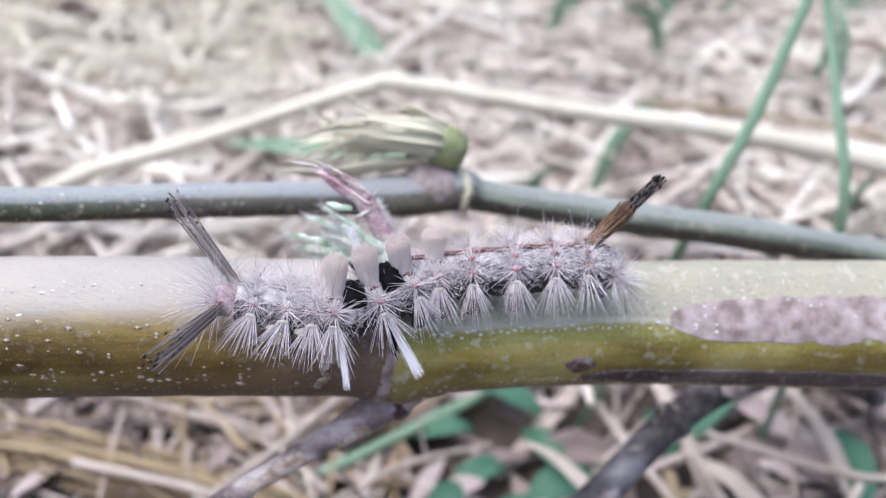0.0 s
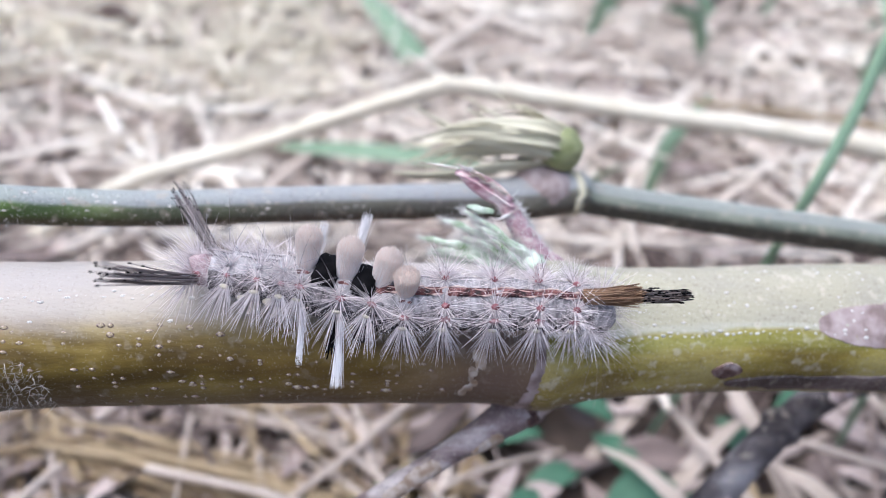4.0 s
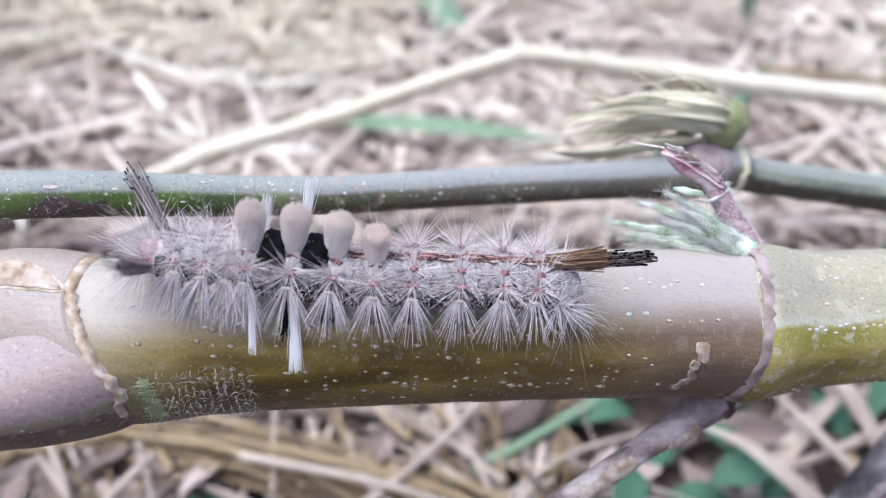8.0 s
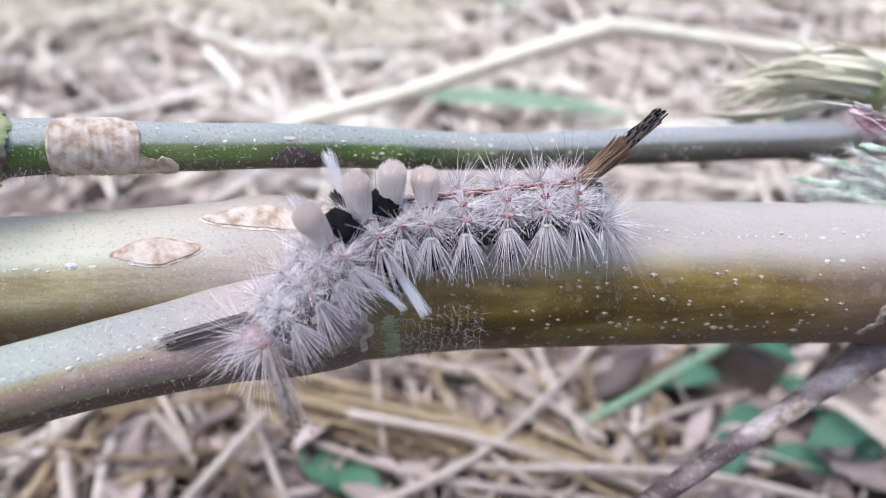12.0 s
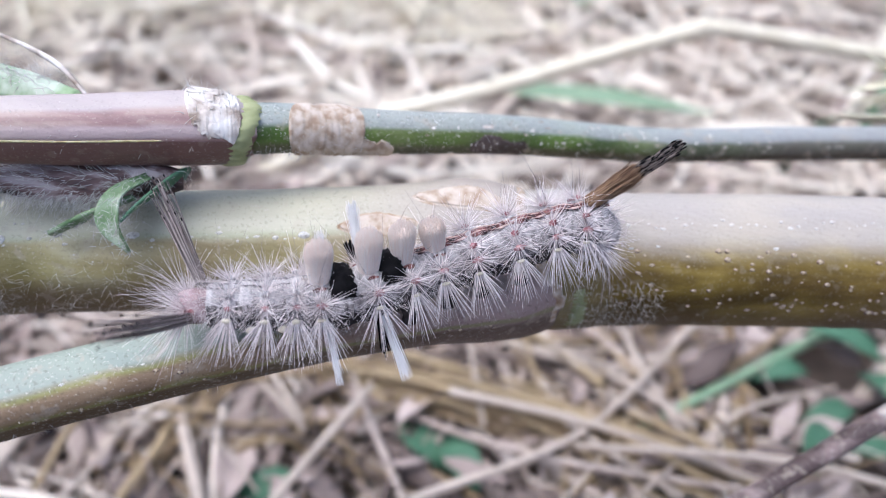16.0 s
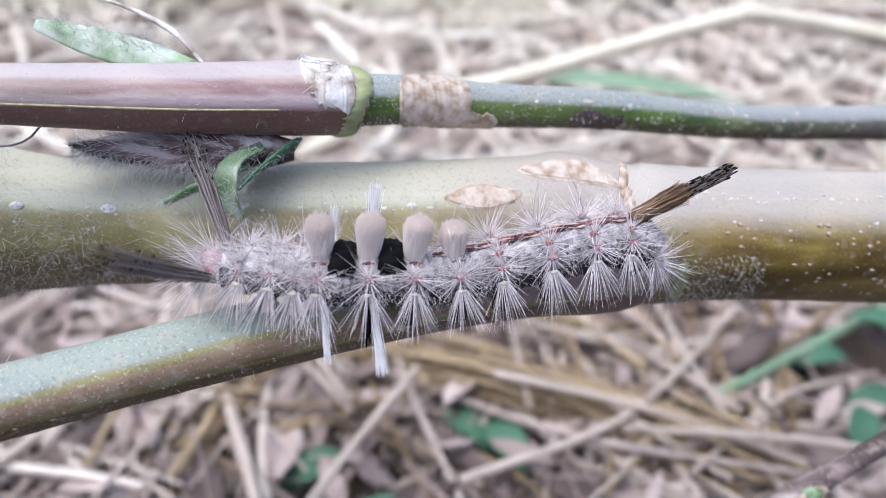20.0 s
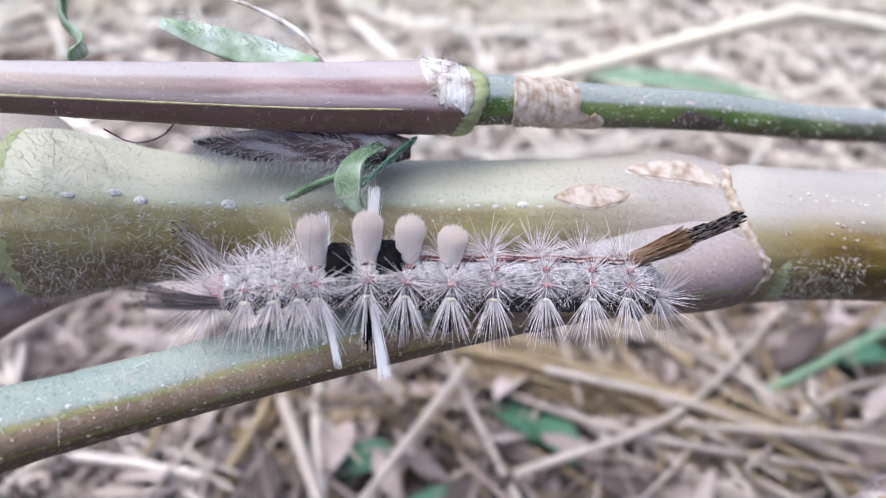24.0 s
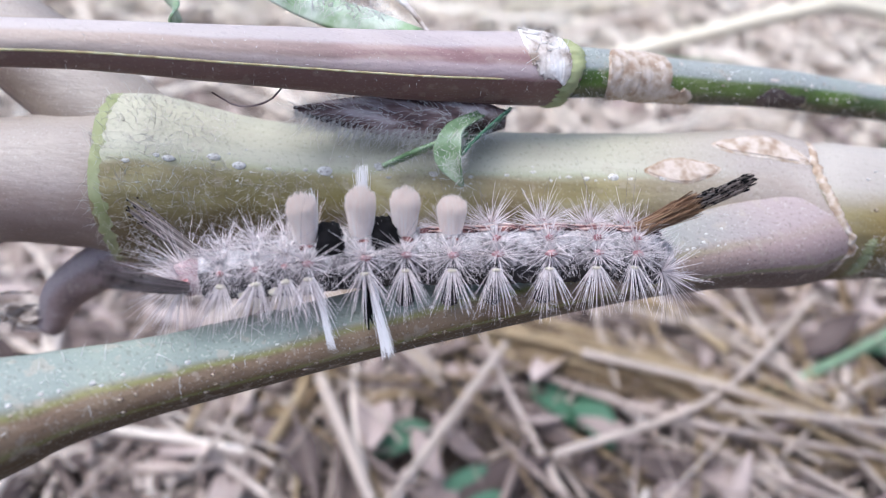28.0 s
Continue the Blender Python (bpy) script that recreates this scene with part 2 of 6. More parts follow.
M_SHOOT = bark("purple_shoot_bark", [(0.3, (0.15, 0.105, 0.098)), (0.5, (0.28, 0.205, 0.19)), (0.7, (0.42, 0.335, 0.315))], rough=0.5, gloss=0.4, sky_sheen=(46, 14, (0.46, 0.40, 0.395)))
M_DARKBARK = bark("dark_flaking_bark", [(0.3, (0.05, 0.034, 0.029)), (0.5, (0.12, 0.085, 0.073)), (0.7, (0.26, 0.21, 0.185))], rough=0.6)
M_STICK = bark("dark_stick_bark", [(0.34, (0.03, 0.025, 0.026)), (0.52, (0.10, 0.088, 0.088)), (0.68, (0.30, 0.28, 0.275))], rough=0.75, gloss=0.2)
M_CORK = fibre("corky_scar", [(0.32, (0.30, 0.20, 0.12)), (0.5, (0.46, 0.36, 0.26)), (0.68, (0.64, 0.57, 0.48))], 0.8, scale=1100, island=False)
M_SCAR = fibre("leaf_scar", [(0.34, (0.33, 0.235, 0.16)), (0.48, (0.47, 0.38, 0.29)), (0.64, (0.58, 0.50, 0.415))], 0.8, scale=1300, island=False)
M_FLAKE = fibre("peeled_bark", [(0.34, (0.22, 0.165, 0.145)), (0.5, (0.36, 0.285, 0.26)), (0.66, (0.46, 0.385, 0.355))], 0.75, scale=700, island=False)
M_PINKBUD = fibre("pink_bud", [(0.32, (0.28, 0.13, 0.15)), (0.5, (0.55, 0.36, 0.37)), (0.64, (0.74, 0.64, 0.58))], 0.6, scale=1300, island=False, stretch=(0.4, 1, 1))
M_WHITE = fibre("pale_lenticel", [(0.34, (0.25, 0.18, 0.10)), (0.5, (0.47, 0.38, 0.25)), (0.66, (0.66, 0.57, 0.43))], 0.9, 0.05, scale=2600, island=False)
M_DOT = fibre("white_dot", [(0.34, (0.36, 0.33, 0.28)), (0.5, (0.64, 0.62, 0.56)), (0.66, (0.80, 0.79, 0.74))], 0.8, 0.2, scale=2600, island=False)
M_STRAW = fibre("dry_straw", [(0.05, (0.08, 0.058, 0.048)), (0.35, (0.32, 0.25, 0.207)), (0.7, (0.52, 0.435, 0.362)), (0.95, (0.70, 0.62, 0.52))], 0.65, scale=160, patch=1.2)
# far straw is coloured paler to stand in for sunlight on that ground
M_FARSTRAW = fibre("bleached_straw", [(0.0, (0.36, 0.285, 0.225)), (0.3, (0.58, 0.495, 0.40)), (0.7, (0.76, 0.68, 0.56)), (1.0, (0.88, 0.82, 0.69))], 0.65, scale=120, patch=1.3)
M_PALESTRAW = fibre("pale_straw", [(0.2, (0.34, 0.275, 0.215)), (0.8, (0.58, 0.495, 0.405))], 0.5, scale=160, island=False)
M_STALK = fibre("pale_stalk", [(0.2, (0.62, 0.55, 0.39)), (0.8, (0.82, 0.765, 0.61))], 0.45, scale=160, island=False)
M_OCHRE = fibre("ochre_straw", [(0.2, (0.20, 0.14, 0.075)), (0.8, (0.38, 0.29, 0.165))], 0.6, scale=160)
M_DEADLEAF = fibre("dead_leaf", [(0.1, (0.07, 0.05, 0.043)), (0.45, (0.29, 0.227, 0.198)), (0.9, (0.49, 0.405, 0.355))], 0.75, scale=140)
M_SOIL = fibre("litter_soil", [(0.3, (0.03, 0.022, 0.018)), (0.55, (0.10, 0.075, 0.058)), (0.75, (0.24, 0.19, 0.15))], 0.9, scale=90, island=False)
M_GRASS = fibre("grass_blade_green", [(0.2, (0.12, 0.21, 0.11)), (0.8, (0.27, 0.37, 0.24))], 0.45, scale=120)
M_TEAL = fibre("blue_green_leaf", [(0.2, (0.035, 0.095, 0.052)), (0.8, (0.085, 0.18, 0.105))], 0.6, scale=200)
M_MINT = fibre("downy_leaf", [(0.34, (0.13, 0.25, 0.08)), (0.48, (0.32, 0.43, 0.25)), (0.64, (0.58, 0.65, 0.52))], 0.6, scale=500, island=False)
M_RIDGE = fibre("yellow_ridge", [(0.3, (0.40, 0.30, 0.16)), (0.5, (0.58, 0.52, 0.26)), (0.7, (0.70, 0.68, 0.45))], 0.6, scale=1500, island=False)
M_RINGGREEN = fibre("fresh_ring", [(0.2, (0.20, 0.23, 0.08)), (0.8, (0.42, 0.43, 0.24))], 0.5, scale=600, island=False)
M_LEAF = fibre("young_leaf", [(0.3, (0.06, 0.12, 0.04)), (0.5, (0.19, 0.28, 0.14)), (0.68, (0.42, 0.50, 0.36))], 0.5, scale=500, island=False)
M_BRACT = fibre("dry_bract", [(0.05, (0.07, 0.055, 0.04)), (0.3, (0.36, 0.33, 0.19)), (0.6, (0.62, 0.58, 0.42)), (0.8, (0.42, 0.46, 0.22)), (0.97, (0.15, 0.22, 0.07))], 0.7, scale=420, stretch=(0.3, 1, 1))
M_BUDGREEN = fibre("woolly_bud", [(0.34, (0.15, 0.25, 0.09)), (0.48, (0.44, 0.54, 0.38)), (0.62, (0.68, 0.74, 0.62))], 0.8, scale=700, island=False)
M_BUDPURPLE = fibre("purple_bud", [(0.36, (0.045, 0.028, 0.026)), (0.5, (0.16, 0.10, 0.09)), (0.62, (0.46, 0.39, 0.37))], 0.55, scale=1100, island=False, stretch=(0.15, 1, 1))
M_DOWN = fibre("plant_down", [(0.2, (0.55, 0.53, 0.48)), (0.8, (0.80, 0.78, 0.74))], 0.6, scale=300)
M_TANGLE = fibre("tangled_down", [(0.2, (0.40, 0.36, 0.29)), (0.8, (0.72, 0.69, 0.62))], 0.7, scale=300)
M_PAPER = fibre("papery_sheath", [(0.34, (0.26, 0.20, 0.15)), (0.48, (0.56, 0.49, 0.42)), (0.64, (0.80, 0.76, 0.70))], 0.6, scale=700, island=False)
M_BODY = fibre("caterpillar_skin", [(0.34, (0.18, 0.165, 0.16)), (0.48, (0.34, 0.315, 0.305)), (0.66, (0.50, 0.47, 0.455))], 0.7, scale=1500, island=False, sub=0.1, stretch=(2.2, 0.7, 0.7))
M_THORAX = fibre("pale_thorax_skin", [(0.34, (0.22, 0.205, 0.20)), (0.48, (0.42, 0.395, 0.385)), (0.66, (0.60, 0.57, 0.55))], 0.7, scale=1500, island=False, stretch=(2.2, 0.7, 0.7))
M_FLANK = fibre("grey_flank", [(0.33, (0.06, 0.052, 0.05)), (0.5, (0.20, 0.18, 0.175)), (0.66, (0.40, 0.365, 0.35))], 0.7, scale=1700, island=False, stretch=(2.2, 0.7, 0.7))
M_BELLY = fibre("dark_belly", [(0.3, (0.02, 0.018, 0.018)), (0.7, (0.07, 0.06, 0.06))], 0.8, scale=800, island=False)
M_HAIR = fibre("white_hair", [(0.05, (0.50, 0.43, 0.41)), (0.4, (0.82, 0.735, 0.705)), (0.9, (0.96, 0.895, 0.87))], 0.4, 0.5, scale=300)
M_GREYHAIR = fibre("grey_brown_hair", [(0.1, (0.06, 0.043, 0.034)), (0.5, (0.15, 0.115, 0.095)), (0.9, (0.28, 0.235, 0.205))], 0.45, 0.4, scale=300)
M_DARKHAIR = fibre("dark_hair", [(0.1, (0.08, 0.062, 0.057)), (0.5, (0.22, 0.18, 0.165)), (0.9, (0.44, 0.38, 0.355))], 0.45, 0.4, scale=300)
M_BROWNHAIR = fibre("brown_hair", [(0.1, (0.10, 0.05, 0.022)), (0.5, (0.19, 0.105, 0.052)), (0.9, (0.30, 0.19, 0.105))], 0.45, 0.4, scale=300)
M_BRUSH = fibre("cream_hair", [(0.1, (0.95, 0.82, 0.72)), (0.5, (0.98, 0.88, 0.79)), (0.9, (0.985, 0.92, 0.85))], 0.95, 0.05, scale=3200, stretch=(1, 1, 0.05))
M_PLUME = fibre("white_plume", [(0.1, (0.90, 0.87, 0.84)), (0.9, (0.97, 0.95, 0.93))], 0.45, 0.4, scale=300)
M_BLACK = fibre("velvet_black", [(0.3, (0.003, 0.003, 0.003)), (0.7, (0.012, 0.011, 0.012))], 0.9, 0.1, scale=900, island=False)
M_RED = fibre("red_wart", [(0.30, (0.16, 0.045, 0.05)), (0.5, (0.34, 0.15, 0.155)), (0.70, (0.60, 0.45, 0.43))], 0.45, scale=2500, island=False)
M_CREAM = fibre("cream_wart", [(0.2, (0.62, 0.55, 0.40)), (0.8, (0.82, 0.77, 0.62))], 0.5, scale=1800, island=False)
M_ORANGE = fibre("orange_line", [(0.3, (0.50, 0.28, 0.22)), (0.7, (0.78, 0.64, 0.56))], 0.55, scale=1500, island=False)
M_MAROON = fibre("maroon_stripe", [(0.36, (0.012, 0.006, 0.006)), (0.5, (0.10, 0.03, 0.028)), (0.66, (0.30, 0.14, 0.12))], 0.6, scale=1600, island=False)
M_HEAD = fibre("pink_head", [(0.25, (0.17, 0.11, 0.11)), (0.5, (0.40, 0.29, 0.29)), (0.75, (0.60, 0.51, 0.50))], 0.5, scale=1200, island=False)


# ---- building: all sizes below are millimetres ----
def mesh_of(name, verts, faces, mats, index=None, smooth=True):
    me = bpy.data.meshes.new(name)
    me.from_pydata((np.asarray(verts, float) * MM).tolist(), [], faces)
    for m in mats if isinstance(mats, (list, tuple)) else (mats,):
        me.materials.append(m)
    if smooth:
        me.polygons.foreach_set("use_smooth", [True] * len(me.polygons))
    if index is not None:
        me.polygons.foreach_set("material_index", index)
    me.update()
    return me


def part(name, verts, faces, mat, parent=None, label="", index=None, smooth=True):
    """One mesh object under a thing or a part (or a thing of its own)."""
    ob = new(name, mesh_of(name, verts, faces, mat, index, smooth))
    if parent is not None:
        ob.parent = parent
    return tagged(ob, label)


def thing(name, label, category, at=(0, 0, 0), group="", kind=""):
    ob = new(name)
    ob.empty_display_size = 0.004
    ob.location = Vector(at) * MM
    return tagged(ob, label, category, group, kind)


def spline(points, count, closed=False):
    """A smooth line through points of any width (places, radii), count steps in all."""
    p = np.asarray(points, float)
    d = np.r_[0, np.cumsum(np.linalg.norm(np.diff(p[:, :3], axis=0), axis=1) ** 0.5)]
    g = np.empty_like(p)
    g[1:-1] = (p[2:] - p[:-2]) / (d[2:] - d[:-2])[:, None]
    g[0], g[-1] = (p[1] - p[0]) / (d[1] - d[0]), (p[-1] - p[-2]) / (d[-1] - d[-2])
    u = np.linspace(0, d[-1], count)
    k = np.clip(np.searchsorted(d, u, "right") - 1, 0, len(d) - 2)
    h = (d[k + 1] - d[k])[:, None]
    s = ((u - d[k])[:, None]) / h
    return ((2 * s**3 - 3 * s**2 + 1) * p[k] + (s**3 - 2 * s**2 + s) * h * g[k] + (3 * s**2 - 2 * s**3) * p[k + 1] + (s**3 - s**2) * h * g[k + 1])


class Stem:
    """A round or ridged stem along a smooth line: points are (x, y, z, radius). Angles are from the top, growing towards the camera's side."""

    def __init__(self, points, steps, sides=32, ridges=0, ridge=0.0, rough=0.0, seed=0, phase=0.0, lip=None):
        self.line = spline(points, steps)
        self.sides = sides
        c, r = self.line[:, :3], self.line[:, 3]
        t = np.gradient(c, axis=0)
        self.t = t / np.linalg.norm(t, axis=1)[:, None]
        up = np.array([0, 0, 1.0])
        side = np.cross(self.t, up)
        side /= np.linalg.norm(side, axis=1)[:, None]
        side *= -np.sign(side[:, 1:2] + 1e-9) * 1.0
        self.side, self.up = side, np.cross(side, self.t)
        self.up *= np.sign(self.up[:, 2:3])
        self.a = np.arange(sides) * 2 * np.pi / sides
        rng = np.random.default_rng(seed)
        w = np.ones((steps, sides))
        if ridges:
            w += ridge * np.cos(ridges * (self.a + phase))[None, :]
        if rough:
            f = rng.normal(size=(steps, sides))
            for _ in range(2):
                f = (f + np.roll(f, 1, 1) + np.roll(f, -1, 1) + np.roll(f, 1, 0) + np.roll(f, -1, 0)) / 5
            w += rough * f * 2
        self.radius = r[:, None] * w
        # lip: a course for the first edge, x offsets by angle in degrees, easing off over 9 mm
        self.slip = np.zeros((steps, sides))
        if lip:
            along = np.r_[0, np.cumsum(np.linalg.norm(np.diff(c, axis=0), axis=1))]
            deg = (np.degrees(self.a) + 180) % 360 - 180
            self.slip = np.clip(1 - along / 9, 0, 1)[:, None] * np.array([lip(d) for d in deg])[None, :]

    def uv(self, name, mats, parent, label="", index=None):
        """The stem as one part, with a map of its length and of the angle round it."""
        v, f = self.mesh()
        ob = part(name, v, f, mats, parent, label, index)
        n, k = len(self.line), self.sides
        along = np.r_[0, np.cumsum(np.linalg.norm(np.diff(self.line[:, :3], axis=0), axis=1))] / 10
        uv = []
        for i in range(n - 1):
            for j in range(k):
                uv += [along[i], j / k, along[i], (j + 1) / k, along[i + 1], (j + 1) / k, along[i + 1], j / k]
        uv += [0.0] * (2 * len(ob.data.loops) - len(uv))
        ob.data.uv_layers.new(name="UVMap").data.foreach_set("uv", uv)
        return ob

    def mesh(self):
        n, k = len(self.line), self.sides
        ca, sa = np.cos(self.a), np.sin(self.a)
        v = self.line[:, None, :3] + self.radius[:, :, None] * (ca[None, :, None] * self.up[:, None] + sa[None, :, None] * self.side[:, None])
        v[:, :, 0] += self.slip
        v = np.concatenate([v.reshape(-1, 3), self.line[:1, :3], self.line[-1:, :3]])
        f = []
        for i in range(n - 1):
            for j in range(k):
                f.append((i * k + j, i * k + (j + 1) % k, (i + 1) * k + (j + 1) % k, (i + 1) * k + j))
        for j in range(k):
            f.append((n * k, (j + 1) % k, j))
            f.append((n * k + 1, (n - 1) * k + j, (n - 1) * k + (j + 1) % k))
        return v, f

    def spot(self, x, degrees, lift=0.0):
        """The place on the surface where the line passes x, at an angle; its normal and the stem's direction there."""
        i = int(np.argmin(abs(self.line[:, 0] - x)))
        a = radians(degrees)
        nrm = math.cos(a) * self.up[i] + math.sin(a) * self.side[i]
        j = int(round(a / (2 * np.pi) * self.sides)) % self.sides
        return self.line[i, :3] + (self.radius[i, j] + lift) * nrm, nrm, self.t[i]


def tubes(lines, radii, sides=3):
    """Many thin tapering tubes in one mesh: lines is (count, rings, 3), radii (count, rings)."""
    lines, radii = np.asarray(lines, float), np.asarray(radii, float)
    n, r, _ = lines.shape
    t = np.gradient(lines, axis=1)
    t /= np.linalg.norm(t, axis=2)[..., None] + 1e-9
    ref = np.where(abs(t[:, :1, 2:3]) > 0.8, np.array([1.0, 0, 0]), np.array([0, 0, 1.0]))
    u = np.cross(t, np.broadcast_to(ref, t.shape))
    u /= np.linalg.norm(u, axis=2)[..., None] + 1e-9
    w = np.cross(t, u)
    a = np.arange(sides) * 2 * np.pi / sides
    v = lines[:, :, None] + radii[:, :, None, None] * (np.cos(a)[None, None, :, None] * u[:, :, None] + np.sin(a)[None, None, :, None] * w[:, :, None])
    base = (np.arange(n) * r * sides)[:, None, None, None]
    i, j = np.arange(r - 1)[:, None], np.arange(sides)[None, :]
    quad = np.stack([i * sides + j, i * sides + (j + 1) % sides, (i + 1) * sides + (j + 1) % sides, (i + 1) * sides + j], -1)
    return v.reshape(-1, 3), (base + quad[None]).reshape(-1, 4).tolist()


def hair_lines(bases, ways, lengths, droop=(0, 0, 0), rings=4, wander=0.06, rng=None):
    bases, ways, lengths = np.asarray(bases, float), np.asarray(ways, float), np.asarray(lengths, float)
    ways = ways / np.linalg.norm(ways, axis=1)[:, None]
    s = np.linspace(0, 1, rings)
    bend = rng.normal(size=ways.shape) * wander
    bend += np.asarray(droop)
    return bases[:, None] + lengths[:, None, None] * (s[None, :, None] * ways[:, None] + (s**2)[None, :, None] * bend[:, None])


def hairs(bases, ways, lengths, r0, rng, tip=0.2, rings=4, droop=(0, 0, 0), wander=0.06, sides=3):
    ln = hair_lines(bases, ways, lengths, droop, rings, wander, rng)
    rad = np.linspace(1, tip, rings)[None, :] * np.full((len(ln), 1), r0)
    return tubes(ln, rad, sides)


def joined(*pieces):
    v, f, off = [], [], 0
    for pv, pf in pieces:
        v.append(np.asarray(pv))
        f += [tuple(i + off for i in face) for face in pf]
        off += len(pv)
    return np.concatenate(v), f


def blob(at, size, rng=None, rough=0.08, rings=10, sides=14, axes=None):
    """A lumpy rounded body, size its half axes, axes the three directions."""
    v, f = [], []
    for i in range(rings + 1):
        p = math.pi * i / rings
        for j in range(sides):
            a = 2 * math.pi * j / sides
            v.append((math.sin(p) * math.cos(a), math.sin(p) * math.sin(a), math.cos(p)))
    v = np.array(v)
    if rng is not None:
        v *= 1 + rough * rng.normal(size=(len(v), 1))
        v[:sides], v[-sides:] = v[:sides].mean(0), v[-sides:].mean(0)
    v *= np.asarray(size)
    if axes is not None:
        v = v @ np.asarray(axes)
    for i in range(rings):
        for j in range(sides):
            f.append((i * sides + j, (i + 1) * sides + j, (i + 1) * sides + (j + 1) % sides, i * sides + (j + 1) % sides))
    return v + np.asarray(at), f


def leaf(line, widths, across, cup=0.2, thick=0.12, steps=16, wide=6, wave=0.0, seed=0):
    """A leaf with thickness along a line of places; across: its sideways direction; cup: how far the edges rise."""
    rng = np.random.default_rng(seed)
    pts = spline([(*p, w) for p, w in zip(line, widths)], steps)
    c, w = pts[:, :3], np.maximum(pts[:, 3], 0.02)
    t = np.gradient(c, axis=0)
    t /= np.linalg.norm(t, axis=1)[:, None]
    ac = np.asarray(across, float)[None] - t * (t @ np.asarray(across, float))[:, None]
    ac /= np.linalg.norm(ac, axis=1)[:, None]
    nr = np.cross(t, ac)
    s = np.linspace(-1, 1, 2 * wide + 1)
    ripple = wave * np.sin(np.arange(steps) * 1.1 + rng.random() * 6)[:, None] * s[None] ** 2
    top = c[:, None] + w[:, None, None] * (s[None, :, None] * ac[:, None] + (cup * np.abs(s)[None, :, None] ** 1.3 + ripple[:, :, None]) * nr[:, None])
    k = len(s)
    low = top - thick * nr[:, None]
    v = np.concatenate([top.reshape(-1, 3), low.reshape(-1, 3)])
    n = steps * k
    f = []
    for i in range(steps - 1):
        for j in range(k - 1):
            a, b, cc, d = i * k + j, i * k + j + 1, (i + 1) * k + j + 1, (i + 1) * k + j
            f += [(a, b, cc, d), (n + d, n + cc, n + b, n + a)]
        f += [(i * k, (i + 1) * k, n + (i + 1) * k, n + i * k), (i * k + k - 1, n + i * k + k - 1, n + (i + 1) * k + k - 1, (i + 1) * k + k - 1)]
    for j in range(k - 1):
        f += [(j, n + j, n + j + 1, j + 1), ((steps - 1) * k + j, (steps - 1) * k + j + 1, n + (steps - 1) * k + j + 1, n + (steps - 1) * k + j)]
    return v, f


def downy(shape, count, length, rng, r0=0.022, pull=(0, -0.4, 0.3)):
    """Fine down on any leaf or bud: hairs from its own surface."""
    v = np.asarray(shape[0])
    b = v[rng.integers(0, len(v), count)] + rng.normal(size=(count, 3)) * 0.08
    return hairs(b, rng.normal(size=(count, 3)) * 0.7 + np.asarray(pull), rng.uniform(0.5, 1.2, count) * length, r0, rng, wander=0.35)


def fuzz(stem, x0, x1, a0, a1, count, length, rng, r0=0.03, lean=0.5, comb=(0, 0, 0)):
    """Fine down on a stem."""
    b, w = [], []
    for _ in range(count):
        p, nrm, t = stem.spot(rng.uniform(x0, x1), rng.uniform(a0, a1), -0.03)
        b.append(p)
        w.append(nrm + lean * rng.normal(size=3) + np.asarray(comb))
    return hairs(b, w, rng.uniform(0.5, 1.2, count) * length, r0, rng, wander=0.35)


# ---- the ground: one sheet of litter and soil ----
def ground_height(x, y):
    return 2.2 * noise.noise((x * 0.03, y * 0.03, 0.3)) + 1.2 * noise.noise((x * 0.11, y * 0.11, 4.0))


def build_ground():
    xs = np.r_[-60000, -6000, -1200, np.linspace(-420, 420, 120), 1200, 6000, 60000]
    ys = np.r_[-60000, -6000, -800, np.linspace(-160, 620, 110), 1500, 6000, 60000]
    v, f = [], []
    for y in ys:
        for x in xs:
            near = abs(x) < 421 and -161 < y < 621
            v.append((x, y, -1.5 + (ground_height(x, y) if near else 0)))
    k = len(xs)
    for j in range(len(ys) - 1):
        for i in range(k - 1):
            f.append((j * k + i, j * k + i + 1, (j + 1) * k + i + 1, (j + 1) * k + i))
    tagged(part("ground", v, f, M_SOIL), "brown soil under a mat of dry grass litter", "ground", kind="structure")
    # added and never seen: a low bank behind the camera, blocking low sky light
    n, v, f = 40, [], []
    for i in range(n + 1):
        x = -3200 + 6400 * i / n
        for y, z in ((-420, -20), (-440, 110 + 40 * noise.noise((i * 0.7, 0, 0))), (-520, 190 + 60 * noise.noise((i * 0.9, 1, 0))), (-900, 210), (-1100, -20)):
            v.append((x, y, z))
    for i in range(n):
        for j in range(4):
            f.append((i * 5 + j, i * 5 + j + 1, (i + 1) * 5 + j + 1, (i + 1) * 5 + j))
    tagged(part("backdrop", v, f, M_SOIL), "unseen dark bank added behind the camera to block low sky light", "bank", kind="structure")


def straw_line(x, y, z, heading, length, rise, rng, rings=6, curl=0.32):
    s = np.linspace(-0.5, 0.5, rings)
    d = np.array([math.cos(heading), math.sin(heading), rise])
    side = np.array([-math.sin(heading), math.cos(heading), 0])
    bow = rng.normal() * curl
    hump = rng.normal() * curl * 0.4
    return np.array([x, y, z]) + length * (s[:, None] * d + (s**2)[:, None] * (bow * side + np.array([0, 0, hump])))


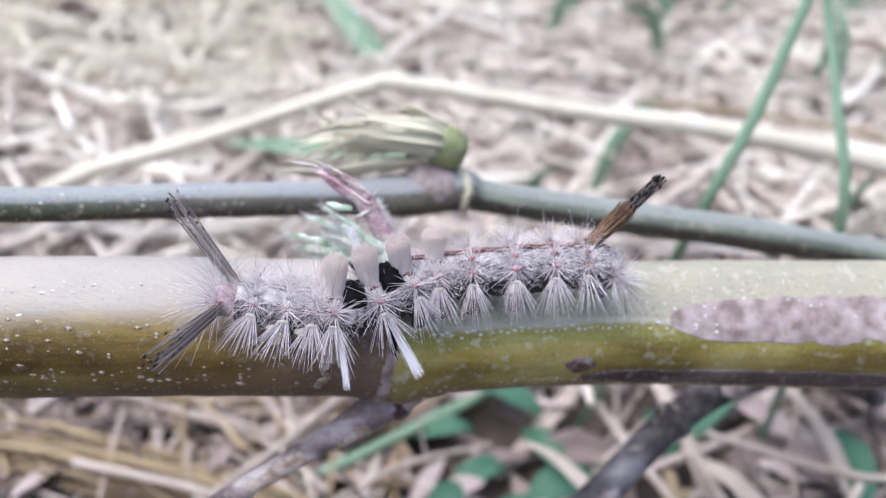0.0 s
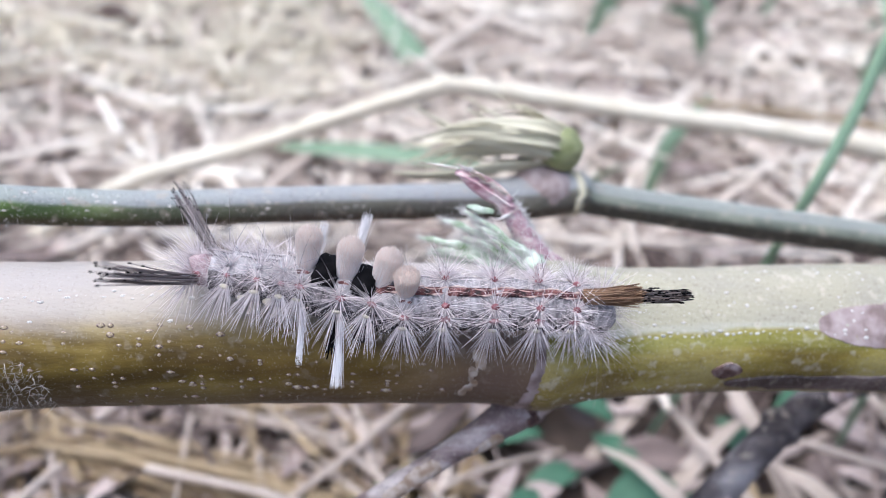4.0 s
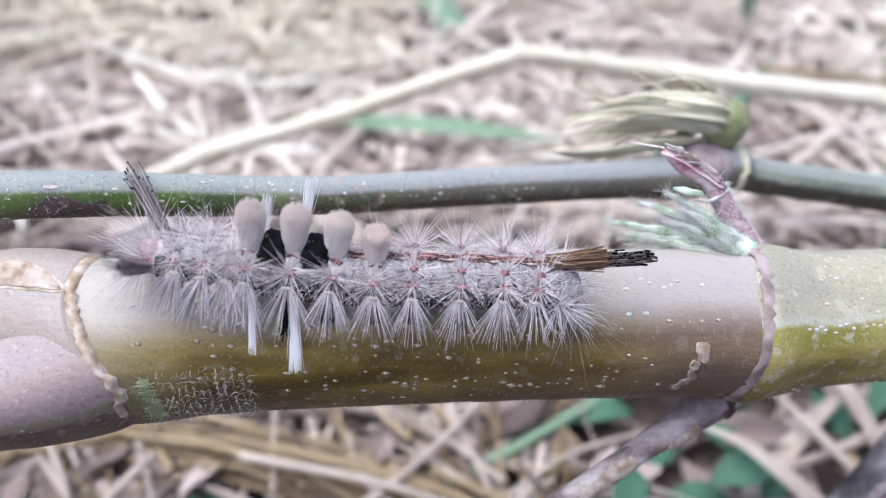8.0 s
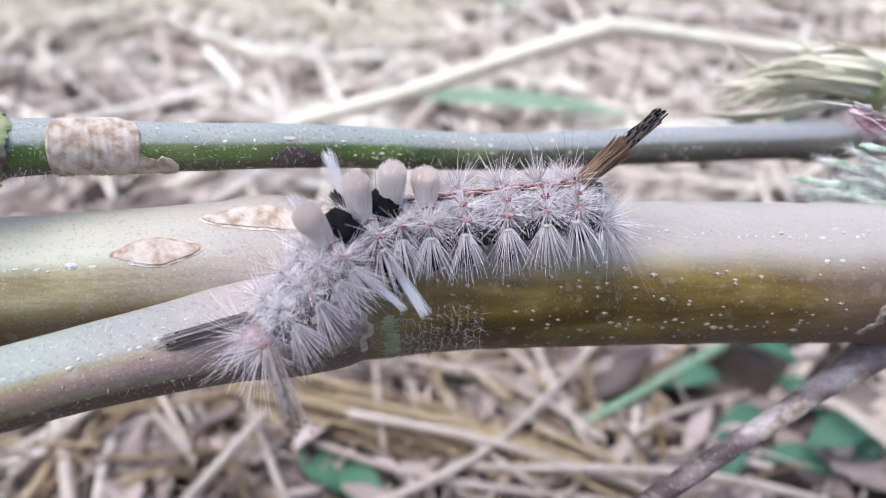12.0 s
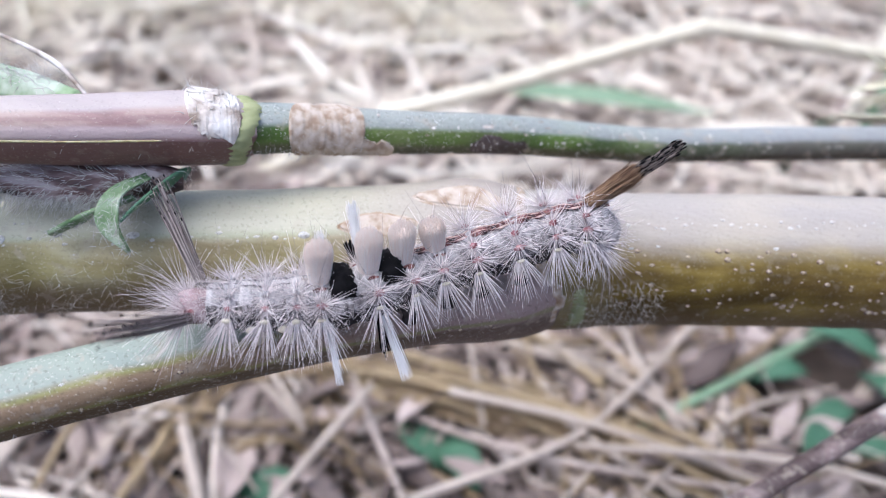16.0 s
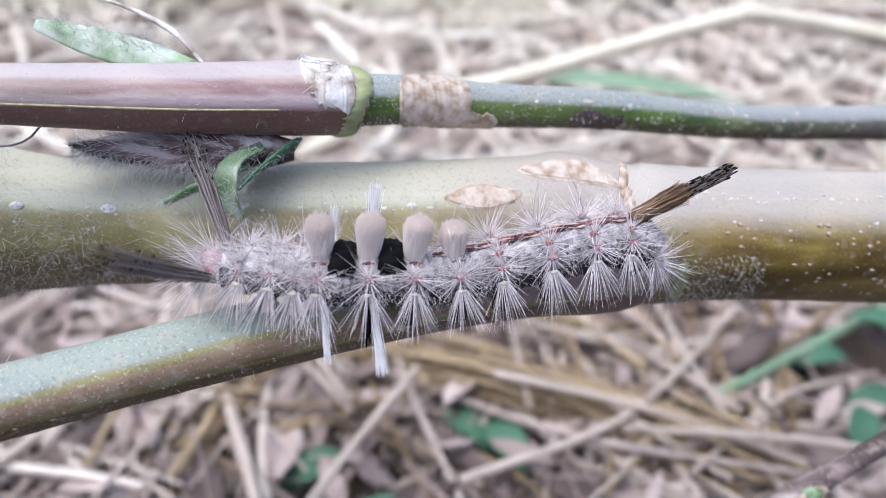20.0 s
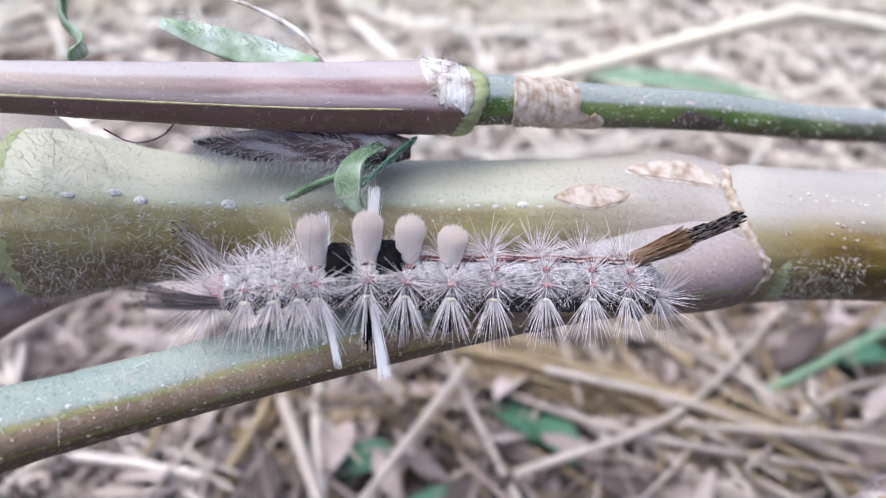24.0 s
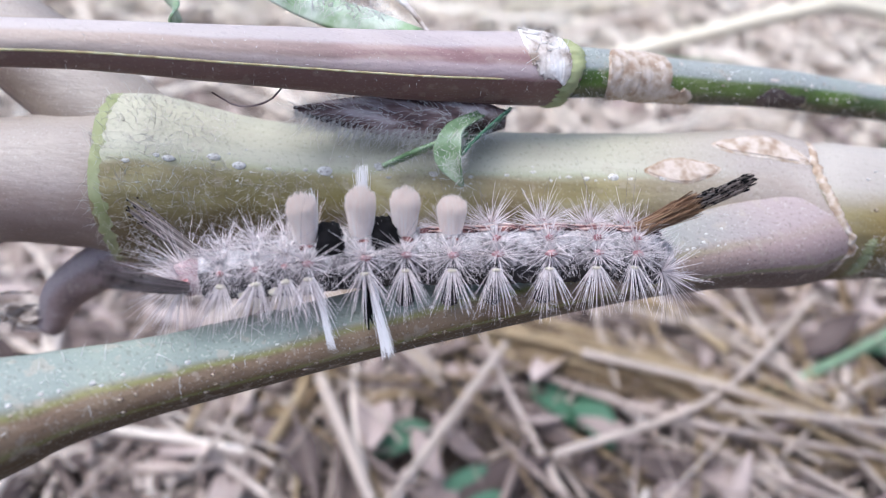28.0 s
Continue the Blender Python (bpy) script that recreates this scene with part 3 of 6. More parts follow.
GREEN_LEAVES = ((-64, 84, 2, 2.5, 12, 5.6, 1), (-57.5, 81, 3, 5.3, 12, 5.6, 2), (-88, 74, 1, 0.6, 12, 5, 3), (-75, 66, 2, 0.2, 14, 6, 4), (3, 95, 3, 0.5, 12, 4.5, 5), (14, 100, 4, 2.2, 12, 5, 6),
                (22, 92, 3, 1.0, 11, 4.5, 7), (-3, 104, 3, 0.2, 11, 4, 8), (10, 88, 3, 2.9, 11, 5, 9), (34, 104, 4, 1.8, 12, 5, 10), (-28, 128, 3, 0.7, 12, 4, 11), (45, 110, 7, 0.9, 22, 5, 12), (8, 108, 8, 2.6, 13, 6, 13), (16, 90, 8, 0.3, 12, 6, 14), (-2, 86, 7, 1.2, 11, 5, 15), (62, 96, 8, 1.5, 16, 6, 16))


def over_leaf(line):
    """Whether a straw would lie across one of the green leaves."""
    return any(np.min(np.hypot(line[:, 0] - g[0], line[:, 1] - g[1])) < 6.5 for g in GREEN_LEAVES)


def litter(name, count, box, mat, radius, lengths, heights, seed, label, category="litter"):
    rng = np.random.default_rng(seed)
    lines, radii = [], []
    for _ in range(count):
        x, y = rng.uniform(box[0], box[1]), rng.uniform(box[2], box[3])
        length = rng.uniform(*lengths)
        if x > 4 and y < 140 and rng.random() < 0.5:
            continue
        z = rng.uniform(*heights) ** 1.0
        r = radius[0] + (radius[1] - radius[0]) * rng.random() ** 2.2
        line = straw_line(x, y, max(z, r), rng.uniform(0, math.pi), length, rng.normal() * 0.10, rng, 6)
        if over_leaf(line) and rng.random() < 0.9:
            continue
        lines.append(line)
        radii.append(r * np.array([0.8, 1, 1.05, 1, 0.9, 0.5]))
    v, f = tubes(lines, radii, 5)
    v[:, 2] = np.maximum(v[:, 2], -1.0)
    tagged(part(name, v, f, mat), label, category, kind="stuff")


def dead_leaves(name, count, box, mat, seed, label, size=(4, 12), heights=(0, 6), category="litter"):
    rng = np.random.default_rng(seed)
    pieces = []
    for k in range(count):
        x, y, z = rng.uniform(box[0], box[1]), rng.uniform(box[2], box[3]), rng.uniform(*heights)
        h, ln = rng.uniform(0, 2 * math.pi), rng.uniform(*size)
        line = straw_line(x, y, z + 1, h, ln * 2, rng.normal() * 0.2, rng, 5, 0.25)
        wid = ln * rng.uniform(0.25, 0.5) * np.array([0.15, 0.8, 1.0, 0.7, 0.05])
        pieces.append(leaf(line, wid, (-math.sin(h), math.cos(h), rng.normal() * 0.5), rng.normal() * 0.35, 0.15, 9, 3, 0.15, k))
    v, f = joined(*pieces)
    tagged(part(name, v, f, mat), label, category, kind="stuff")


# ---- the branch that the caterpillar walks on ----
MAIN = Stem([(60, 73, 60, 6.2), (38, 69.3, 62.7, 5.85), (16, 65.7, 65.3, 5.3), (8, 64.4, 65.9, 5.15), (0, 63, 66.5, 5.35), (-3.5, 62.5, 66.8, 5.9), (-5.2, 62.2, 66.9, 6.2), (-6.4, 62, 67, 5.9), (-9, 61.6, 67.4, 5.6), (-14, 60.7, 68.0, 5.5),
             (-24, 59.1, 69.2, 5.45), (-35, 57.2, 70.3, 5.35), (-43, 55.9, 70.9, 5.35), (-47.5, 55.1, 71.2, 5.62), (-50, 54.9, 71.5, 5.5), (-53.5, 54.9, 72.7, 4.5)], 196, 48, 5, 0.028, 0.006, 1, -1.2)
def fork_course(deg):
    """How far the cork ring at the fork runs back from its foremost point, by the angle round the stem."""
    return -4.2 * (1 - math.exp(-(((deg - 82) / (42 if deg < 82 else 72)) ** 2)))


UPPER = Stem([(-48.3, 55, 71.45, 5.85), (-51.5, 55.2, 72.4, 5.15), (-54.5, 54.8, 72.9, 4.85), (-62, 53.2, 73.3, 4.6), (-74, 51, 73.8, 4.55), (-86, 49, 74.4, 4.6), (-92, 48.0, 74.8, 4.9), (-96, 47.5, 75.1, 5.5), (-100, 46.9, 75.4, 6.3), (-102.4, 46.5, 75.4, 6.4), (-103.2, 46.4, 75.4, 5.9)], 120, 64, 5, 0.03, 0.004, 2, -1.15, fork_course)
LEFT = Stem([(-102.6, 46.3, 75.2, 5.7), (-106, 45.8, 75.4, 5.2), (-113, 44.6, 75.6, 4.7), (-125, 42.5, 76, 4.5), (-140, 40, 76, 4.6)], 60, 40, 5, 0.02, 0.004, 3)
SIDE = Stem([(-46, 56.2, 71.0, 3.0), (-49.2, 53.5, 71.0, 4.5), (-52, 51.0, 71.5, 4.05), (-57, 48, 72.3, 3.05), (-65, 43.5, 73.5, 2.5), (-78, 36.6, 74.4, 2.25), (-92, 29.3, 74.8, 2.25), (-98, 26, 75.2, 2.75), (-103, 23.2, 75, 3.6), (-112, 18.5, 74, 3.4)], 150, 40, 4, 0.05, 0.004, 4, -1.08)
TWIG = Stem([(-4.2, 62.8, 61.2, 2.9), (-6.6, 60.1, 59.7, 1.75), (-12.2, 56.6, 58, 1.0), (-20.7, 51.9, 55, 0.92), (-29.1, 47.2, 52, 0.92), (-32.4, 45.3, 50.8, 1.3), (-34, 44.4, 50.2, 1.0), (-40.3, 40.9, 48, 0.92), (-51.6, 34.5, 44, 0.85)], 110, 24, 0, 0, 0.02, 5)


def scar(stem, x, deg, long, wide, height, mat, parent, name, label, seed, slant=0.0, lens=False):
    """A low corky or flaking patch with a ragged edge that follows the stem."""
    v, f = [], []
    n, k = 44 + 4 * int(max(0, long - 8)), 13
    across = (-1, -0.985, -0.95, -0.75, -0.5, -0.25, 0, 0.25, 0.5, 0.75, 0.95, 0.985, 1)
    for i in range(n):
        for j in range(k):
            u, w = 2 * i / (n - 1) - 1, across[j]
            sd = 1 if w > 0 else -1
            g = u * long / 2 * max(0.35, 5 / (long + 4))
            rag = 1 + 0.5 * noise.noise((g * 0.9, sd * 3, seed)) + 0.3 * noise.noise((g * 2.3, sd * 5, seed + 7)) + 0.2 * noise.noise((g * 6, sd * 9, seed))
            rag = 1 + (rag - 1) * (0.4 if long > 15 else 1)
            lim = (max(0.0, 1 - abs(u) ** 1.6) ** 0.8 * (0.7 + 0.3 * rag)) if lens else max(0.0, 1 - u**4) ** 0.5 * max(0.2, rag)
            px = x + u * long / 2
            a = deg + w * lim * wide / 2 + slant * u
            src = px
            for _ in range(3):
                src = px - stem.slip[int(np.argmin(abs(stem.line[:, 0] - src))), int(round(a / 360 * stem.sides)) % stem.sides]
            k0 = int(np.argmin(abs(stem.line[:, 0] - src)))
            p, nrm, t = stem.spot(src, a)
            p = p + np.array([px - src, 0, 0]) + t * ((src - stem.line[k0, 0]) / t[0] if abs(t[0]) > 0.3 else 0)
            edge = max(abs(u), abs(w) - 0.005)
            lumps = 0.75 + 0.5 * noise.noise((i * 0.5, j * 0.7, seed + 2)) + 0.4 * noise.noise((i * 1.3, j * 1.6, seed + 5))
            v.append(p + nrm * ((height * lumps + 0.02) if edge < 0.985 else -0.06))
    for i in range(n - 1):
        for j in range(k - 1):
            f.append((i * k + j, i * k + j + 1, (i + 1) * k + j + 1, (i + 1) * k + j))
    return part(name, v, f, mat, parent, label, smooth=True)


def ring_on(stem, x, width, lift, mat, parent, name, label, seed, tilt=0.0, a0=0, a1=360, course=None):
    """A raised, uneven collar round a stem; tilt: how far it leans along the stem from top to bottom."""
    rng = np.random.default_rng(seed)
    n, v, f = 110, [], []
    whole = a1 - a0 >= 360
    for i in range(n + (0 if whole else 1)):
        deg = a0 + (a1 - a0) * i / n
        shift = tilt * math.cos(radians(deg)) + 0.15 * math.sin(radians(3 * deg) + seed) + 0.06 * rng.normal()
        if course:
            shift = course((deg + 180) % 360 - 180) + 0.05 * rng.normal()
        ends = 1 if whole else math.sin(math.pi * i / n) ** 0.5
        for j, (du, dh) in enumerate(((-0.5, -0.15), (-0.3, 0.7), (0.0, 1.0), (0.3, 0.75), (0.5, -0.15))):
            p, nrm, t = stem.spot(x + shift, deg)
            wave = 1 + 0.35 * noise.noise((deg * 0.03, j * 0.3, seed)) + 0.08 * noise.noise((deg * 0.21, j * 1.3, seed))
            v.append(p + t * du * width * wave + nrm * dh * lift * ends * wave)
    m = n if whole else n
    cnt = n if whole else n + 1
    for i in range(m):
        for j in range(4):
            a, b = i * 5 + j, ((i + 1) % cnt) * 5 + j
            f.append((a, a + 1, b + 1, b))
    return part(name, v, f, mat, parent, label)


def build_branch():
    rng = np.random.default_rng(11)
    branch = thing("branch", "smooth olive-green woody branch with swollen nodes and a fork", "branch")
    v, f = MAIN.mesh()
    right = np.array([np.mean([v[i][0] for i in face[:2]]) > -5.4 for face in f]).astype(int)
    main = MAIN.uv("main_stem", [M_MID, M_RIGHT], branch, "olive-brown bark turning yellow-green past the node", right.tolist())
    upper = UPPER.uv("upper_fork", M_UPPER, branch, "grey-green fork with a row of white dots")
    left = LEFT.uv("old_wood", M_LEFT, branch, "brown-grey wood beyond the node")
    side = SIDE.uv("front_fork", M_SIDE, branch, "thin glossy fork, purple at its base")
    twig = TWIG.uv("side_twig", M_TWIG, branch, "dark twig with pale flaking bark")
    # nodes and scars
    ring_on(MAIN, -6.3, 1.0, 0.1, M_FLAKE, branch, "node_ring", "ragged purple-grey ring at the node", 1, 0.7)
    ring_on(MAIN, -47.9, 0.95, 0.36, M_CORK, branch, "node_ring", "pale cork ring at the fork", 2, 0, -60, 190, fork_course)
    ring_on(MAIN, -48.5, 0.4, 0.14, M_KNOT, branch, "crevice", "dark crack along the cork ring", 14, 0, 62, 170, fork_course)
    ring_on(MAIN, -46.6, 0.9, 0.1, M_RINGGREEN, branch, "green_strip", "fresh green strip beside the cork ring", 15, 0, 72, 118)
    ring_on(UPPER, -102.6, 1.1, 0.07, M_RINGGREEN, branch, "node_ring", "green downy ring at the node", 3, 0.2)
    for k in range(7):
        scar(MAIN, -10.9 + 0.25 * math.sin(k * 1.9) - 0.09 * k, 66 + 6.6 * k, (1.0, 0.8, 0.7, 0.35, 0.6, 0.75, 0.6)[k], 8.5, 0.1, M_CORK, main, "cork_scar", "corky brown scar", 4 + k)
    scar(MAIN, 28, 46, 25, 40, 0.02, M_FLAKE, main, "bark_patch", "purple-grey patch of peeling bark", 5, -2)
    scar(MAIN, 24, 108, 30, 22, 0.2, M_DARKBARK, main, "bark_patch", "dark flaking patch under the branch", 6)
    scar(MAIN, 8.7, 88, 2.6, 20, 0.22, M_KNOT, main, "knot", "small dark knot", 7, 0, True)
    scar(UPPER, -61.2, 33, 5.9, 27, 0.02, M_CORK, upper, "scar_rim", "dark brown rim of the scar", 8, 0, True)
    scar(UPPER, -55.4, 10, 6.7, 25, 0.02, M_CORK, upper, "scar_rim", "", 9, 4, True)
    scar(UPPER, -61.2, 33, 5.4, 22, 0.13, M_SCAR, upper, "leaf_scar", "orange-brown corky scar", 8, 0, True)
    scar(UPPER, -55.4, 10, 6.2, 20, 0.13, M_SCAR, upper, "leaf_scar", "pale corky scar", 9, 4, True)
    scar(TWIG, -15, 60, 4.5, 90, 0.12, M_SCAR, twig, "flaked_bark", "pale flaking bark", 10)
    scar(TWIG, -9.4, 100, 2.5, 70, 0.12, M_CORK, twig, "flaked_bark", "", 12)
    scar(TWIG, -33, 60, 5, 80, 0.12, M_CORK, twig, "flaked_bark", "", 13)
    # crevice at the twig's foot: its shade is put into a dark ring
    ring_on(TWIG, -6.0, 1.3, 0.22, M_KNOT, twig, "collar", "dark ring standing in for the shaded crevice at the foot", 44)
    part("twig_bud", *blob((-31.6, 44.8, 52.0), (0.8, 0.6, 0.7), rng, 0.12, 8, 12), M_BUDGREEN, twig, "small pale green bud")
    part("down", *joined(fuzz(TWIG, -33.5, -30, 0, 360, 160, 0.6, rng, 0.025, 0.7), fuzz(TWIG, -52, -8, 0, 360, 200, 0.22, rng, 0.02)), M_DOWN, twig, "short white down")
    # lenticels: one low button on many places
    buttons = []
    for k in range(6):
        bv, bf = blob((0, 0, 0), (1, 0.75, 0.42), np.random.default_rng(3 + k), 0.1, 8, 11)
        rim = [1 if max(np.hypot(bv[i][0], bv[i][1] / 0.75) for i in face) > 0.93 else 0 for face in bf]
        buttons.append((mesh_of("lenticel", bv, bf, [M_WHITE, M_KNOT], rim), mesh_of("lenticel", bv, bf, M_DOT)))

    def dots(stem, parent, spots):
        for x, deg, size in spots:
            p, nrm, t = stem.spot(x, deg, -0.02 * size)
            ob = new("lenticel", buttons[rng.integers(6)][1 if deg < 42 or x > -5 or stem is UPPER else 0])
            ob.parent = parent
            s = np.cross(nrm, t)
            m = Matrix((tuple(t), tuple(s), tuple(nrm))).transposed().to_4x4()
            ob.matrix_basis = Matrix.Translation(Vector(p) * MM) @ m @ Matrix.Diagonal((size * rng.uniform(0.7, 1.2), size * rng.uniform(0.6, 0.95), size * 0.8, 1))

    spots = []
    for _ in range(95):
        x = rng.uniform(-46, -14)
        spots.append((x, np.clip(rng.normal(92, 17), 58, 135), rng.uniform(0.10, 0.26)))
    spots += [(x, 48 + rng.normal() * 5, rng.uniform(0.14, 0.3)) for x in rng.uniform(-47, -8, 34)]
    spots += [(x, 20 + rng.normal() * 3, rng.uniform(0.1, 0.22)) for x in np.arange(-47, -10, 0.7)]
    spots += [(-23.2, 99, 0.42), (-22.3, 98, 0.38), (-17.2, 103, 0.45), (-27, 88, 0.3), (-30.5, 95, 0.32), (-13, 101, 0.25)]
    dots(MAIN, main, spots)
    spots = [(x, 53 + rng.normal() * 2, rng.uniform(0.10, 0.24)) for x in np.arange(-3, 20, 0.5)]
    spots += [(rng.uniform(-3, 40), rng.uniform(-10, 45), rng.uniform(0.08, 0.2)) for _ in range(110)]
    spots += [(rng.uniform(-4, 12), rng.normal(122, 9), rng.uniform(0.06, 0.16)) for _ in range(60)]
    dots(MAIN, main, spots)
    spots = [(x + rng.normal() * 0.5, 38 + rng.normal() * 2.5, rng.choice([0.22, 0.34, 0.52])) for x in np.arange(-101, -60, 1.9)]
    spots += [(rng.uniform(-100, -62), rng.uniform(20, 62), rng.uniform(0.08, 0.14)) for _ in range(30)]
    dots(UPPER, upper, spots)
    spots = [(rng.uniform(-108, -58), rng.normal(45, 14), rng.uniform(0.08, 0.2)) for _ in range(70)]
    spots += [(rng.uniform(-108, -58), rng.uniform(100, 150), rng.uniform(0.05, 0.13)) for _ in range(60)]
    spots += [(x, 93 + rng.normal() * 3, rng.uniform(0.1, 0.24)) for x in rng.uniform(-100, -52, 34)]
    dots(SIDE, side, spots)
    # down on the bark
    pieces = [fuzz(UPPER, -103.5, -99, -10, 160, 800, 0.9, rng, 0.021, 1.2), fuzz(UPPER, -101, -88, 42, 140, 1500, 0.85, rng, 0.021, 1.6), fuzz(UPPER, -100, -94, -10, 45, 300, 0.9, rng, 0.021, 1.3), fuzz(UPPER, -90, -74, 62, 140, 420, 0.9, rng, 0.021, 1.6)]
    part("down", *joined(*pieces), M_TANGLE, upper, "tangled pale down")
    part("down", *joined(fuzz(SIDE, -110, -84, -20, 60, 90, 1.1, rng, 0.03), fuzz(SIDE, -84, -56, -10, 170, 120, 0.4, rng, 0.02)), M_DOWN, side, "sparse white down")
    part("down", *joined(fuzz(MAIN, -47, -40, 68, 125, 600, 0.6, rng, 0.02, 1.5), fuzz(MAIN, -47, -12, 100, 170, 150, 0.25, rng, 0.02)), M_TANGLE, main, "grey down by the fork")
    # other shoots of the old node
    Stem([(-99, 47.5, 75.5, 3.6), (-104, 49.5, 78, 4.0), (-109, 51.5, 81, 3.8), (-116, 54, 84.5, 3.6), (-128, 58, 89, 3.5)], 40, 28, 5, 0.02).uv("back_shoot", M_LEFT, branch, "brown-grey shoot rising behind")
    Stem([(-98, 47.5, 70.0, 2.2), (-103, 46.5, 68.4, 2.2), (-107, 45, 66.6, 2.0), (-110.5, 44, 64.0, 1.7), (-112.5, 43, 60.5, 1.1)], 40, 24, 4, 0.04, 0.01).uv("low_shoot", M_SHOOT, branch, "grey-purple bent shoot")
    Stem([(-101, 48, 71, 2.2), (-110, 46.5, 70.5, 2.0), (-122, 45, 70, 2.0)], 30, 20).uv("low_shoot", M_LEFT, branch, "pale grey shoot behind")
    for k in range(7):
        x, y, z = -112.5 + rng.normal() * 0.8, 43.2 + rng.normal() * 0.5, 62.5 + rng.normal() * 0.8
        part("dry_scale", *leaf([(x, y, z), (x - 1.6, y - 0.3, z + rng.normal() * 0.6), (x - 3.6, y - 0.4, z + rng.normal() * 1.2)], (0.3, rng.uniform(0.4, 0.8), 0.08), (0.1, -0.6, 0.8), rng.normal() * 0.4, 0.08, 10, 3, 0.2, k), M_PAPER, branch, "dry papery bud scale")
    # buds of the node
    build_node_bud(branch, rng)


def lean_back(ob, rate):
    """Bends a bud of the node backwards, the more the farther from its foot."""
    foot, way = np.array([-5.0, 64.5, 71.5]) * MM, np.array([0.24, 0.82, -0.52])
    for piece in (ob, *ob.children_recursive):
        me = piece.data
        co = np.empty(len(me.vertices) * 3, np.float32)
        me.vertices.foreach_get("co", co)
        co = co.reshape(-1, 3)
        co += (rate * np.linalg.norm((co - foot)[:, [0, 2]], axis=1))[:, None] * way
        me.vertices.foreach_set("co", co.ravel())
        me.update()


def build_node_bud(branch, rng):
    bud = Stem([(-4.6, 64.8, 71.0, 1.6), (-5.6, 64.5, 73.0, 1.1), (-6.9, 64.3, 75.2, 0.8), (-8.3, 64.2, 77.2, 0.7), (-9.0, 64.2, 78.1, 0.65), (-10.2, 64.1, 79.0, 0.7), (-11.8, 63.9, 80.2, 0.5), (-12.9, 63.7, 81.0, 0.15)], 26, 18, 0, 0, 0.06, 6).uv("bud", M_PINKBUD, branch, "short bud stalk grey with scales")
    part("bud_scale", *leaf([(-8.0, 63.9, 77.8), (-9.6, 63.8, 78.9), (-11.4, 63.7, 80.2), (-13.0, 63.6, 81.0)], (0.3, 0.42, 0.34, 0.08), (0.35, -0.6, 0.7), -0.5, 0.2, 16, 5, 0.12, 1), M_PINKBUD, bud, "purple bud scale with a dry tip")
    part("bud_scale", *leaf([(-8.2, 64.1, 78.2), (-9.4, 64.1, 79.3), (-11.0, 64.0, 80.4), (-12.6, 63.9, 81.2)], (0.2, 0.3, 0.25, 0.06), (0.4, 0.3, 0.8), -0.4, 0.25, 14, 5, 0.1, 2), M_PINKBUD, bud, "pinkish bud scale")
    part("dry_collar", *leaf([(-7.6, 63.4, 78.0), (-8.2, 63.3, 77.4), (-9.0, 63.3, 76.9), (-9.9, 63.4, 77.0)], (0.08, 0.16, 0.18, 0.05), (0.2, -0.5, 0.8), 0.6, 0.06, 10, 4, 0.4, 6), M_PAPER, bud, "dry curled collar")
    for k in range(4):
        u = 0.2 + 0.2 * k
        p = np.array([-7.8 - 4.6 * u, 63.5, 78.0 + 3.1 * u + 0.35])
        part("papery_edge", *leaf([p, p + np.array([-0.5, -0.1, 0.45]), p + np.array([-1.4, 0.0, 0.75 + 0.2 * rng.normal()])], (0.28, 0.32, 0.05), (0.4, -0.6, 0.6), 0.4, 0.05, 10, 3, 0.3, 20 + k), M_PAPER, bud, "torn white papery edge")
    part("dry_tip", *tubes([spline([(-12.8, 63.7, 81.2), (-14.3, 63.5, 81.6), (-16.2, 63.4, 81.9)], 6)], [[0.1, 0.1, 0.08, 0.07, 0.06, 0.03]], 5), M_PAPER, bud, "thin white dry tip")
    part("bud_scale", *leaf([(-9.6, 63.2, 77.6), (-10.8, 62.8, 78.0), (-11.8, 62.8, 78.4)], (0.2, 0.36, 0.1), (0.4, -0.2, 0.9), 0.6, 0.15, 10, 4, 0.3, 3), M_BUDGREEN, bud, "blue-green curled scale")
    # young leaf: pointed silky lobes spreading from the foot of the bud
    wool = part("woolly_leaf", *blob((-6.4, 62.6, 72.9), (1.5, 1.2, 1.6), rng, 0.08, 10, 14), M_BUDGREEN, branch, "young mint-green leaf with silky white wool")
    tips = ((-14.2, 62.6, 77.2, 0.8), (-12.4, 62.2, 78.4, 0.65), (-16.2, 62.4, 75.4, 0.9), (-15.2, 62.0, 74.2, 0.85), (-13.6, 61.4, 73.2, 0.8), (-14.6, 61.2, 72.4, 0.65), (-11.8, 60.7, 71.6, 0.7), (-9.6, 60.4, 71.0, 0.6), (-11.0, 61.6, 76.2, 0.6), (-12.8, 61.3, 74.9, 0.7))
    tips += tuple((x * 0.8 - 6.2 * 0.2 + rng.normal() * 0.5, y - 0.4, z * 0.8 + 73.4 * 0.2 + rng.normal() * 0.8, w * 0.8) for x, y, z, w in tips)
    for k, (x, y, z, wide) in enumerate(tips):
        wide *= 0.68
        foot, tip = np.array([-6.2, 62.7 - 0.06 * (k % 10), 73.8 - 0.18 * (k % 10)]), np.array([x, y, z])
        belly = (foot + tip) / 2 + np.array([0.3, -0.7, 0.35])
        shape = leaf([foot, belly * 0.6 + foot * 0.4, belly * 0.5 + tip * 0.5, tip], (0.55, wide, wide * 0.8, 0.05), (0.1, -0.45, 0.85), 0.5, 0.2, 18, 5, 0.3, 5 + k)
        lobe = part("leaf_lobe", *shape, M_BUDGREEN, wool)
        way = (tip - foot) / np.linalg.norm(tip - foot)
        part("wool", *joined(downy(shape, 420, 0.8, rng, 0.018, way * 1.5), downy(shape, 200, 0.5, rng, 0.016)), M_DOWN, lobe)
    b, w = [], []
